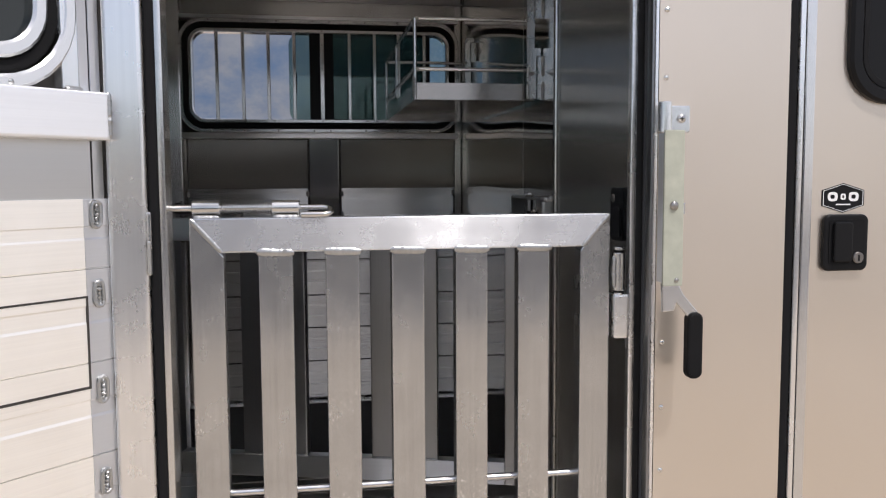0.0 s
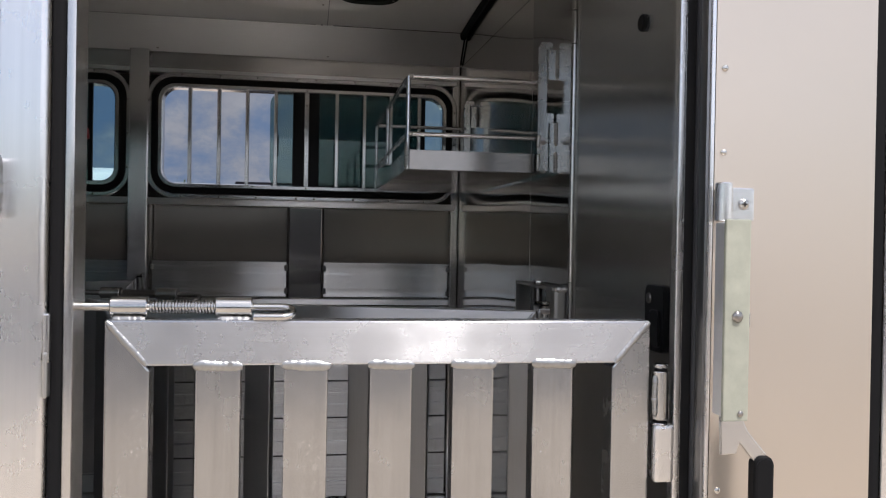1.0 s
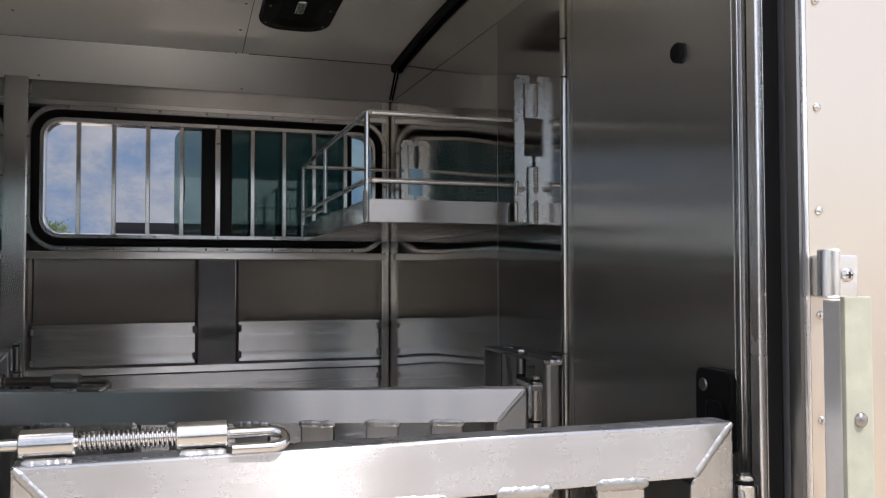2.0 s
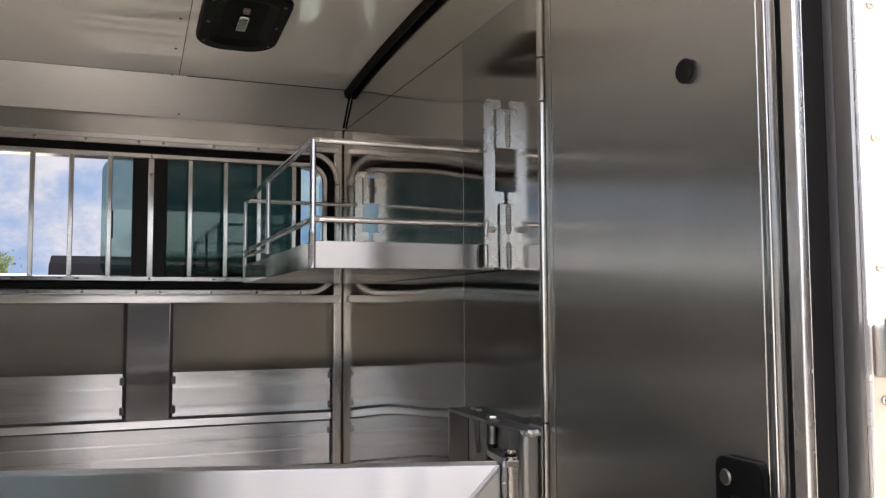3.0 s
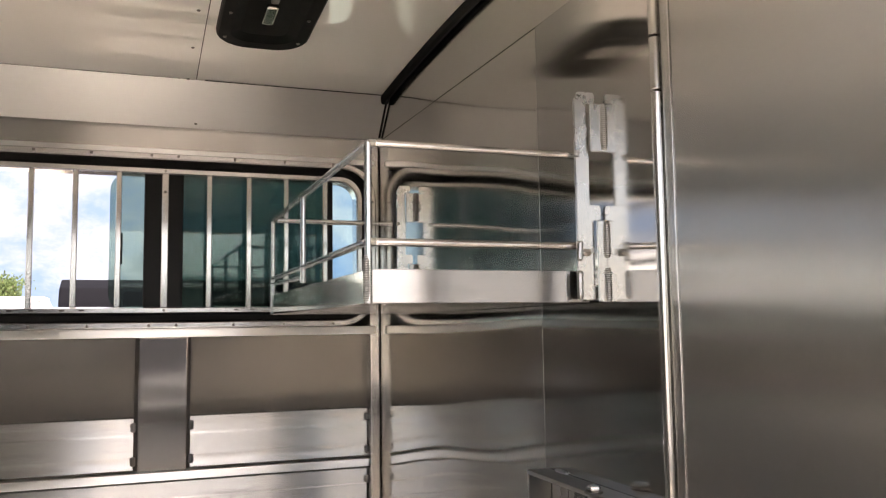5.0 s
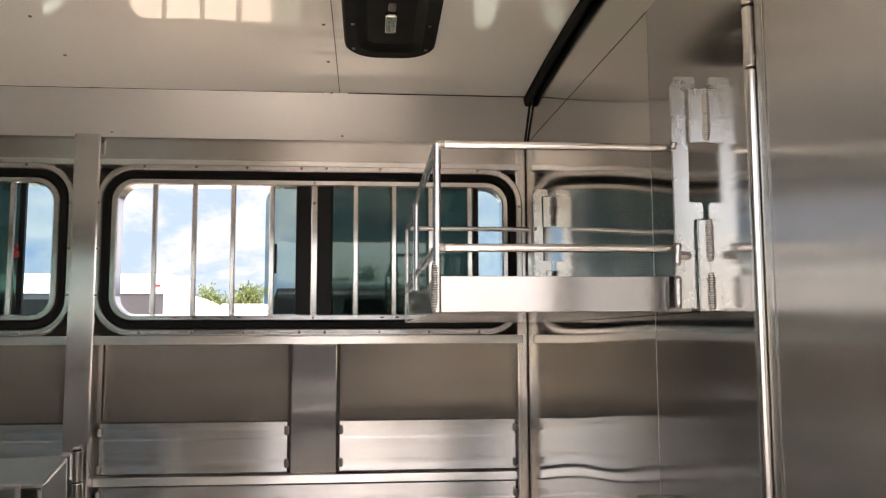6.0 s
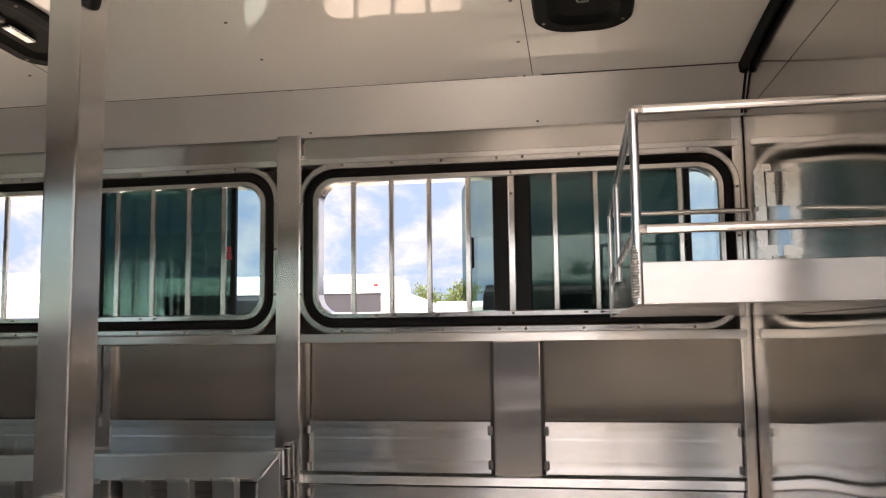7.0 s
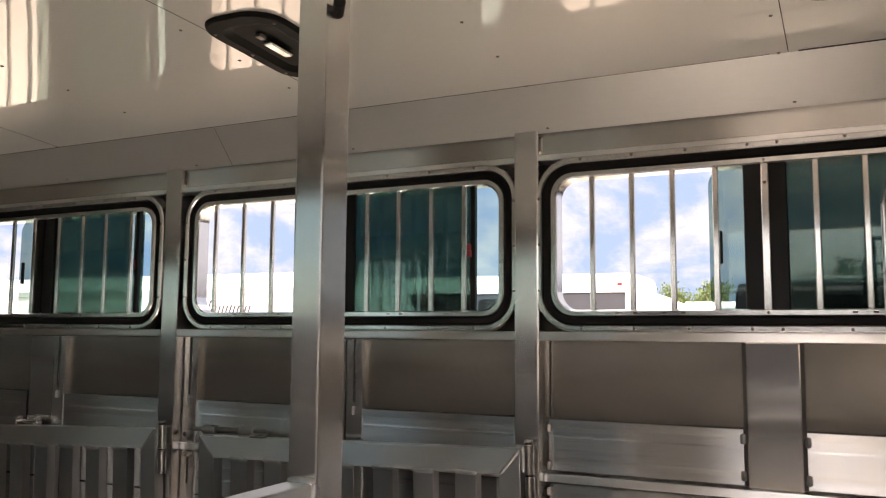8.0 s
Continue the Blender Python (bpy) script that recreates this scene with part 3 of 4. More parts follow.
    tab = part("latch", box(x0 + (shut - 0.015) * w, x0 + (shut - 0.003) * w, a, b, z0 + 0.148, z0 + 0.166, 0.003), RED if n > 1 else PLASTIC, thing_, "small sliding latch")
    part("thumb_tab", box(x0 + (shut - 0.015) * w, x0 + (shut - 0.005) * w, a, b, z0 + 0.168, z0 + 0.184, 0.003), RED if n > 1 else PLASTIC, tab)
    part("pull", box(x0 + 0.395 * w, x0 + 0.402 * w, p, q, z0 + 0.11, z0 + 0.19, 0.002, 1), PLASTIC, thing_, "black finger pull")
    spots = []
    for f in (-0.4345, -0.3035, -0.1735, -0.0325, 0.0325, 0.1735, 0.3035, 0.4345):
        for z in (z1 + 0.0475, z0 - 0.0475):
            spots.append((c + f * w, y - s * 0.004, z))
    for z in (z0 + 0.05, (z0 + z1) / 2, z1 - 0.05):
        for x in (x0 - 0.0465, x1 + 0.0465):
            spots.append((x, y - s * 0.004, z))
    mid = bars[len(bars) // 2]
    for z in (z1 + 0.009, z1 - 0.045, z0 - 0.009):
        spots.append((mid, y - s * (0.001 if z > z1 or z < z0 else -0.002), z))
    for f in (-0.345, -0.300, -0.231, -0.187, 0.180, 0.220):
        p, q = sorted(flip(-0.0026, 0.01))
        part("weep_slot", box(c + f * w - 0.0055, c + f * w + 0.0055, p, q, z0 - 0.0105, z0 - 0.0065, 0.0006, 1), DARK_GAP, thing_)
    p, q = sorted(flip(-0.0005, 0.02))
    part("seal_joint", box(mid - 0.005, mid + 0.005, p, q, z1 + 0.012, z1 + 0.0185, 0.001, 1), RUBBER, thing_)
    for spot in spots:
        part("screw", screw(spot, 0.0041), STEEL_DARK, thing_)
    return thing_


BARS_1 = (-0.144, -0.042, 0.058, 0.160, 0.272, 0.382, 0.484, 0.583, 0.689)
window(1, -0.238, 0.777, 1.464, 1.805, 1.914, 1, BARS_1, "barred sliding window, half open, tinted panes")
BARS_2 = (-1.382, -1.269, -1.158, -1.040, -0.925, -0.815, -0.711, -0.606, -0.505)
BARS_3 = (-2.69, -2.58, -2.465, -2.349, -2.234, -2.105, -1.984, -1.872, -1.751)
BARS_4 = [-3.93 + 0.105 * (k + 1) for k in range(9)]
for n, (a, b, bars) in enumerate(((-1.450, -0.402, BARS_2), (-2.780, -1.655, BARS_3), (-3.93, -2.88, BARS_4))):
    window(n + 2, a, b, 1.464, 1.805, 1.914, 1, bars, "barred sliding window, half open, tinted panes")
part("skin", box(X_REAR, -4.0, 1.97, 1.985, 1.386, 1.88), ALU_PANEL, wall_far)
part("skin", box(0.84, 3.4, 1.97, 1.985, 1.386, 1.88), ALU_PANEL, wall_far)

# ---------------------------------------------------------------- bulkhead with its door
BEND = 0.953            # beyond this joint the bulkhead leans in a little towards the far wall


def lean(bm):
    for v in bm.verts:
        v.co.x -= 0.0197 * max(0.0, v.co.y - BEND)
    return bm


bulk = structure("bulkhead", box(X_BULK + 0.004, X_BULK + 0.03, 0.0, BEND, -0.06, 2.1), ALU_SHEET, "polished aluminium bulkhead sheets closing the stall", "wall")
part("core", lean(box(X_BULK + 0.004, X_BULK + 0.03, BEND, 1.985, -0.06, 2.1)), ALU_SHEET, bulk)
part("sheet", lean(box(X_BULK, X_BULK + 0.004, BEND, 1.97, 0.0, 1.928)), ALU_SHEET, bulk, "wavy polished sheet")
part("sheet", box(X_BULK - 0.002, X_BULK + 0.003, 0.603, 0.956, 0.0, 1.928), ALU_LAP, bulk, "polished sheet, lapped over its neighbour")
part("sheet", box(X_BULK, X_BULK + 0.003, 0.0, BEND, 1.930, 2.08), ALU_SHEET, bulk, "upper closing sheet")
part("sheet", lean(box(X_BULK, X_BULK + 0.003, BEND, 1.985, 1.930, 2.08)), ALU_SHEET, bulk, "upper closing sheet")
part("lap_edge", box(X_BULK - 0.0024, X_BULK + 0.002, 0.9562, 0.9566, 0.0, 1.928), ALU_BRACKET, bulk, "thin lapped edge")
bm = tube([(0.846, y, roof_z(y) - 0.004) for y in [0.12 + 1.70 * k / 12 for k in range(13)]] + [(0.850, 1.835, 2.022)], 0.0125, 8)
for v in bm.verts:
    v.co.x = min(v.co.x + 0.006, X_BULK - 0.001)
lean(bm)
part("ceiling_seal", bm, RUBBER, bulk, "black rubber seal under the ceiling")
part("cove_seal", lean(tube([(0.859, 1.822, 2.036), (0.860, 1.868, 1.984), (0.861, 1.910, 1.938)], 0.004, 8)), RUBBER, bulk)
inner_door = tagged(thing("bulkhead_door", (X_BULK, 0.32, 0.02), "brushed aluminium bulkhead door, shut, with black latch", "door"), kind="structure")
part("leaf", box(X_BULK - 0.004, X_BULK + 0.003, 0.084, 0.5635, 0.02, 1.925, 0.002, 1), ALU_DOOR, inner_door, "flat brushed door sheet")
part("edge_strip", box(X_BULK - 0.0055, X_BULK + 0.003, 0.5640, 0.5665, 0.02, 1.925, 0.0005, 1), ALU_TRIM, inner_door, "thin bright fold of the door")
part("edge_strip", box(X_BULK - 0.004, X_BULK + 0.003, 0.5670, 0.5845, 0.02, 1.925, 0.001, 1), ALU_DOOR, inner_door)
part("edge_strip", box(X_BULK - 0.010, X_BULK + 0.003, 0.0655, 0.0735, 0.02, 1.925, 0.0035, 3), ALU_TRIM, inner_door, "rounded bright door edge")
part("edge_strip", box(X_BULK - 0.005, X_BULK + 0.003, 0.0545, 0.0653, 0.02, 1.925, 0.001, 1), ALU_POST, inner_door)
part("edge_strip", box(X_BULK - 0.012, X_BULK + 0.003, 0.0493, 0.0543, 0.02, 1.925, 0.002), ALU_TRIM, inner_door)
part("edge_strip", box(X_BULK - 0.006, X_BULK + 0.003, 0.0737, 0.0838, 0.02, 1.925, 0.002, 1), ALU_TRIM, inner_door)
for a, b in ((0.03, 0.52), (0.523, 1.178), (1.181, 1.712), (1.715, 1.787), (1.79, 1.925)):
    part("hinge_rod", rod((X_BULK - 0.006, 0.5945, a), (X_BULK - 0.006, 0.5945, b), 0.0080, 12, 0.001), STEEL, inner_door, "long bright hinge rod")
part("bumper", rod((X_BULK - 0.013, 0.2065, 1.661), (X_BULK - 0.003, 0.2065, 1.661), 0.0155, 28, 0.003), RUBBER, inner_door, "round black rubber door bumper")
latch_plate = part("latch", prism(rounded(0.0845, 0.163, 1.087, 1.199, 0.014), "x", X_BULK - 0.014, X_BULK - 0.003, 0.003), PLASTIC, inner_door, "black recessed paddle latch")
part("paddle", prism(rounded(0.096, 0.136, 1.096, 1.158, 0.008), "x", X_BULK - 0.018, X_BULK - 0.013, 0.003), PLASTIC, latch_plate)
part("lock", rod((X_BULK - 0.017, 0.143, 1.176), (X_BULK - 0.013, 0.143, 1.176), 0.0095, 14, 0.002), STEEL_DARK, latch_plate, "round key lock")
frame_in = thing("door_post", (0.85, 0.05, 0.0), "ribbed aluminium post beside the bulkhead door", "post", "", "structure")
part("gap", box(X_BULK - 0.004, X_BULK + 0.004, 0.0405, 0.049, 0.0, 2.03), RUBBER, frame_in, "black seal in the gap")
part("rib", box(X_BULK - 0.014, X_BULK + 0.004, 0.0215, 0.0402, 0.0, 2.03, 0.007, 4), ALU_POST, frame_in)

# ---------------------------------------------------------------- near wall, seen from outdoors
near = structure("wall_near", box(X_REAR, -0.125, -0.03, 0.02, -0.1, 1.185), ALU_GREY, "plank-sided aluminium outer wall of the trailer", "wall")
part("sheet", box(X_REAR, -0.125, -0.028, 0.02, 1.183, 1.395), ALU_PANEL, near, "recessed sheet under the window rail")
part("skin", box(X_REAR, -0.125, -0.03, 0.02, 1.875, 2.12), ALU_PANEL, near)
edges = [1.187, 1.070, 0.911, 0.750, 0.59, 0.43, 0.27, 0.11, -0.05]
for top, low in zip(edges, edges[1:]):
    part("plank", box(X_REAR, -0.128, -0.046, -0.028, low + 0.002, top - 0.001, 0.003, 1), ALU_OUT, near)
for n, (a, b) in enumerate(((-1.30, -0.235), (-2.70, -1.62), (-3.93, -2.88))):
    step = (b - a) / 10
    w = window(n + 5, a, b, 1.451, 1.800, 0.024, -1, [a + step * (k + 1) for k in range(9)], "barred sliding side window with dark panes, shut")
    for g0, g1, m, nm, lb in ((0.076, 0.047, ALU_TRIM, "outer_trim", "wide bright outer trim ring"), (0.046, 0.0285, RUBBER, "outer_seal", "black rubber outer seal"),
                              (0.028, 0.0, ALU_TRIM, "outer_frame", "bright window frame")):
        o = rounded(a - g0, b + g0, 1.451 - g0, 1.80 + g0, 0.07 + g0)
        i = rounded(a - g1, b + g1, 1.451 - g1, 1.80 + g1, 0.07 + g1)
        part(nm, ring(o, i, -0.056 if m is not RUBBER else -0.046, -0.02, lip=0.004), m, w, lb)
for a, b in ((X_REAR, -4.0), (-2.9, -2.68), (-1.64, -1.28), (-0.24, -0.125)):
    part("skin", box(a, b, -0.029, 0.02, 1.386, 1.88), ALU_PANEL, near)

# the side door, swung open on the left post; its inner face shows
leaf = thing("open_side_door", (0, 0, 0), "aluminium side door swung open, with window, rail, planks and hatch", "door")
edges = [1.188, 1.070, 0.911, 0.750, 0.590, 0.430, 0.270, 0.110, -0.05]
for top, low in zip(edges, edges[1:]):
    h = top - low
    for s0, s1, d in ((0.0475, 0.90, 0.0), (0.002, 0.0465, -0.001)):
        prof = [(-0.02, top - 0.0002), (d, top - 0.0002), (d, top - 0.38 * h), (d - 0.0012, top - 0.40 * h), (d - 0.0012, top - 0.55 * h), (d, top - 0.58 * h), (d, low + 0.003), (d - 0.002, low + 0.0004), (-0.02, low + 0.0004)]
        part("plank", prism(prof, "x", s0, s1), ALU_OUT if s1 > 0.5 else ALU_EDGE, leaf)
part("core", box(0.002, 0.90, -0.045, -0.019, -0.05, 1.29, 0.002, 1), ALU_PANEL, leaf)
part("hatch_gap", ring([(0.0455, 1.026), (0.80, 1.026), (0.80, 0.868), (0.0455, 0.868)], [(0.0495, 1.0225), (0.796, 1.0225), (0.796, 0.8725), (0.0495, 0.8725)], 0.0008, -0.004), DARK_GAP, leaf,
     "dark gap round a feed hatch")
part("sheet", box(0.024, 0.90, -0.030, -0.012, 1.186, 1.287), ALU_GREY, leaf, "recessed grey sheet")
part("sheet", box(0.002, 0.021, -0.030, -0.011, 1.186, 1.287), ALU_GREY, leaf)
part("rail", box(0.011, 0.90, -0.03, 0.030, 1.285, 1.363, 0.005, 3), ALU_BAR, leaf, "square rail below the window")
part("weld", bead((0.0105, 0.026, 1.288), (0.0105, 0.026, 1.364), 0.006, seed=5, rough=0.07), ALU_WELD, leaf, "lumpy weld on the rail end")
for z in (1.162, 1.028, 0.863, 0.702):
    part("weld", slot_weld(0.025, 0.0005, z, 0.0075, 0.021, int(z * 70)), ALU_WELD, leaf, "bright plug weld in a slot")
part("strip", box(0.046, 0.076, -0.03, 0.004, 1.362, 1.95, 0.003), ALU_JAMB, leaf)
part("strip", box(0.0235, 0.0455, -0.03, -0.008, 1.362, 1.95, 0.001, 1), ALU_EDGE, leaf)
part("strip", box(0.003, 0.0215, -0.03, -0.008, 1.362, 1.95, 0.001, 1), ALU_EDGE, leaf)
part("weld", bead((0.047, 0.010, 1.366), (0.076, 0.012, 1.366), 0.0055, seed=11), ALU_WELD, leaf)
for g0, g1, r0, y, m, nm, lb in ((0.072, 0.048, 0.13, 0.006, ALU_TRIM, "trim", "wide bright trim ring"), (0.047, 0.0245, 0.107, -0.004, RUBBER, "seal", "black rubber seal"),
                                 (0.024, 0.0, 0.084, 0.005, ALU_TRIM, "frame", "bright window frame")):
    o = rounded(0.118 - g0, 0.80 + g0, 1.429 - g0, 1.80 + g0, r0)
    i = rounded(0.118 - g1, 0.80 + g1, 1.429 - g1, 1.80 + g1, r0 - (g0 - g1))
    part(nm, ring(o, i, y, -0.02, lip=-0.004), m, leaf, lb)
part("pane", prism(rounded(0.11, 0.81, 1.42, 1.81, 0.06), "y", -0.016, -0.012), DARK_GLASS, leaf, "dark privacy glass")
for k in range(7):
    part("screw", screw((0.16 + k * 0.1, 0.006, 1.37), 0.005), STEEL, leaf)
part("backing", box(0.02, 0.90, -0.035, -0.021, 1.29, 1.95), DARK_GAP, leaf)
leaf.matrix_basis = pose(-0.122, -0.055, 0, 0, 0, 225)

# left door post, the seals and lips of the doorway
jamb = thing("door_post", (-0.09, -0.03, -0.1), "broad brushed aluminium post of the doorway", "post", "", "structure")
part("tube", box(-0.1235, -0.060, -0.062, 0.02, -0.1, 2.1, 0.008, 3), ALU_JAMB, jamb)
part("seal", box(-0.0595, -0.043, -0.048, 0.0, -0.1, 2.05, 0.006, 3), RUBBER, jamb, "black rubber door seal")
part("lip", box(-0.0425, -0.030, -0.043, 0.02, -0.1, 2.05, 0.003), ALU_POST, jamb, "bright aluminium lip")
part("striker", box(-0.0605, -0.054, -0.068, -0.05, 1.055, 1.115, 0.003), ALU_GREY, jamb, "small striker plate")
part("striker", box(-0.0605, -0.053, -0.066, -0.05, 1.10, 1.165, 0.003), ALU_TRIM, jamb)
jamb_r = thing("door_post", (0.84, -0.03, -0.1), "aluminium door post with black seals", "post", "", "structure")
part("lip", box(0.8315, 0.8425, -0.001, 0.018, -0.1, 2.05, 0.003, 3), ALU_JAMB, jamb_r, "bright aluminium lip")
part("tube", box(0.8427, 0.8655, 0.0, 0.0178, -0.1, 2.1, 0.001, 1), ALU_POST, jamb_r)
part("seal", prism([(0.8427, -0.0005), (0.8435, -0.014), (0.8455, -0.0215), (0.848, -0.0215), (0.852, -0.0005)], "z", -0.1, 2.05), RUBBER, jamb_r, "black bulb seal")
part("seal", prism([(0.8482, -0.0215), (0.8485, -0.029), (0.8500, -0.031), (0.8525, -0.0005)], "z", -0.1, 2.05), RUBBER_GREY, jamb_r, "dark grey seal lip")
part("flange", prism([(0.8503, -0.0315), (0.8508, -0.041), (0.8530, -0.0475), (0.8566, -0.0485), (0.8566, -0.0005), (0.8528, -0.0005)], "z", -0.1, 2.05), ALU_FLANGE, jamb_r, "satin grey rounded flange")
part("edge", box(0.857, 0.8635, -0.053, -0.0005, -0.1, 2.05, 0.0025), ALU_JAMB, jamb_r, "bright narrow edge strip")
part("gap", box(0.8636, 0.8655, -0.0485, -0.0005, -0.1, 2.05), DARK_GAP, jamb_r)
header = thing("door_header", (0.4, -0.02, 1.96), "aluminium header over the doorway", "header", "", "structure")
part("tube", box(-0.0295, 0.831, -0.05, 0.02, 1.88, 2.1, 0.006), ALU_X, header)
sill = thing("door_sill", (0.4, -0.02, -0.1), "aluminium threshold of the doorway", "threshold", "", "structure")
part("plate", box(-0.0595, 0.832, -0.055, 0.03, -0.1, 0.0, 0.006), ALU_X, sill)

# painted skin between the two doors
skin = structure("wall_skin", box(0.8657, 1.129, -0.050, 0.0, -0.1, 2.1), SKIN, "champagne metallic painted outer skin with rivets", "wall")
for z in (1.66, 1.53, 1.405, 1.28, 1.155, 1.03, 0.903, 0.776, 0.651, 0.52, 0.4, 0.27, 0.14):
    part("rivet", screw((0.8795, -0.051, z), 0.0052), STEEL, skin)
# front compartment door with its seal, window, latch and badge
fdoor = thing("door_1", (1.6, -0.03, -0.1), "champagne painted side door with black window and latch, shut", "door", "", "structure")
part("seal", box(1.1295, 1.1487, -0.049, -0.01, -0.1, 2.1, 0.005), RUBBER, fdoor, "black door seal")
part("edge", box(1.1490, 1.1600, -0.053, -0.01, -0.1, 2.1, 0.003), ALU_JAMB, fdoor, "bright aluminium door edge")
part("gap", box(1.1600, 1.1620, -0.034, -0.01, -0.1, 2.1), RUBBER, fdoor)
part("edge", box(1.1622, 1.1832, -0.0525, -0.01, -0.1, 2.1, 0.003), ALU_TRIM, fdoor)
part("leaf", box(1.1835, 3.4, -0.050, -0.01, -0.1, 2.1), SKIN, fdoor, "champagne painted door skin")
o, i = rounded(1.248, 1.75, 1.360, 1.83, 0.085), rounded(1.276, 1.722, 1.388, 1.802, 0.06)
part("window_frame", ring(o, i, -0.066, -0.049, lip=0.006), PLASTIC, fdoor, "black rounded window frame")
o2, i2 = rounded(1.274, 1.724, 1.386, 1.804, 0.062), rounded(1.290, 1.708, 1.402, 1.788, 0.05)
part("window_bead", ring(o2, i2, -0.061, -0.049, lip=0.004), RUBBER, fdoor)
part("pane", prism(rounded(1.289, 1.709, 1.401, 1.789, 0.05), "y", -0.0545, -0.0505), PLASTIC, fdoor, "black window pane")
plate = part("latch", prism(rounded(1.205, 1.300, 1.034, 1.145, 0.014), "y", -0.062, -0.0505, 0.004, 3), PLASTIC, fdoor, "black paddle latch with key lock")
part("recess", prism(rounded(1.215, 1.291, 1.047, 1.135, 0.008), "y", -0.0635, -0.0615), RUBBER, plate)
part("paddle", prism(rounded(1.222, 1.262, 1.052, 1.131, 0.006), "y", -0.071, -0.063, 0.003), PLASTIC, plate, "black pull paddle")
part("lock", rod((1.277, -0.068, 1.060), (1.277, -0.062, 1.060), 0.0115, 16, 0.002), STEEL_DARK, plate, "round steel key lock")
part("key_slot", box(1.2757, 1.2783, -0.0692, -0.0678, 1.054, 1.066), PLASTIC, plate)


def hexagon(cx, cz, a, b):
    return [(cx - a, cz - b * 0.52), (cx, cz - b), (cx + a, cz - b * 0.52), (cx + a, cz + b * 0.52), (cx, cz + b), (cx - a, cz + b * 0.52)]


badge = part("badge", prism(hexagon(1.250, 1.177, 0.0455, 0.0292), "y", -0.0512, -0.0502), PLASTIC, fdoor, "black six-sided badge with white marks")
part("badge_line", ring(hexagon(1.250, 1.177, 0.043, 0.0272), hexagon(1.250, 1.177, 0.0418, 0.0262), -0.0517, -0.0511), WHITE_PRINT, badge)
bm = bmesh.new()
for cx in (1.2275, 1.2725):
    ring(rounded(cx - 0.0105, cx + 0.0105, 1.1705, 1.1885, 0.007), rounded(cx - 0.005, cx + 0.0045, 1.1755, 1.1835, 0.003), -0.0517, -0.0511, bm)
ring(rounded(1.2445, 1.2555, 1.1735, 1.1855, 0.004), rounded(1.2480, 1.2520, 1.1765, 1.1825, 0.0015), -0.0517, -0.0511, bm)
box(1.2345, 1.2655, -0.0517, -0.0511, 1.1630, 1.1655, bm=bm)
part("badge_marks", bm, WHITE_PRINT, badge, "plain white marks")

# over-centre bar latch on the painted skin
hold = thing("door_hold_back", (0.885, -0.07, 0.95), "aluminium hold-back latch with pale strip and black grip", "latch")
part("bracket", prism(rounded(0.866, 0.920, 1.302, 1.352, 0.004), "y", -0.068, -0.0505, 0.002), ALU_JAMB, hold, "bright aluminium bracket")
part("barrel", rod((0.8655, -0.080, 1.302), (0.8655, -0.080, 1.358), 0.0125, 14, 0.002), ALU_JAMB, hold)
part("bolt", screw((0.903, -0.069, 1.328), 0.0085), STEEL, hold, "steel bolt head")
part("strip", box(0.848, 0.886, -0.122, -0.115, 1.021, 1.304, 0.002), NYLON, hold, "pale greenish nylon strip")
part("backing", box(0.850, 0.884, -0.1148, -0.086, 1.026, 1.300, 0.003), ALU_BAR, hold)
part("weld", bead((0.879, -0.0715, 1.306), (0.879, -0.0715, 1.350), 0.0035, seed=77), ALU_WELD, hold)
for dx, dz in ((0.004, 0.001), (0.001, 0.004)):
    part("bolt_slot", box(0.9022 - dx, 0.9022 + dx, -0.0744, -0.072, 1.328 - dz, 1.328 + dz), DARK_GAP, hold)
part("bolt", screw((0.867, -0.123, 1.168), 0.0085), STEEL_WORN, hold)
part("bolt", screw((0.874, -0.123, 1.032), 0.0045), STEEL_WORN, hold)
part("catch", box(0.886, 0.897, -0.105, -0.095, 1.150, 1.172, 0.002), ALU_TRIM, hold)
part("arm", prism([(0.850, 1.026), (0.880, 1.028), (0.892, 1.004), (0.921, 0.971), (0.902, 0.962), (0.879, 0.990), (0.874, 0.974), (0.852, 0.972)], "y", -0.114, -0.106, 0.0015), ALU_TRIM, hold,
     "bent aluminium lever arm")
part("grip", prism(rounded(0.900, 0.930, 0.846, 0.970, 0.0135), "y", -0.120, -0.098, 0.005, 3), RUBBER, hold, "black dipped rubber grip")

# ---------------------------------------------------------------- slatted gates


def spring(x0, x1, r, turns, wire):
    n = turns * 10
    return [(x0 + (x1 - x0) * k / n, r * math.cos(2 * math.pi * k / 10), r * math.sin(2 * math.pi * k / 10)) for k in range(n + 1)]


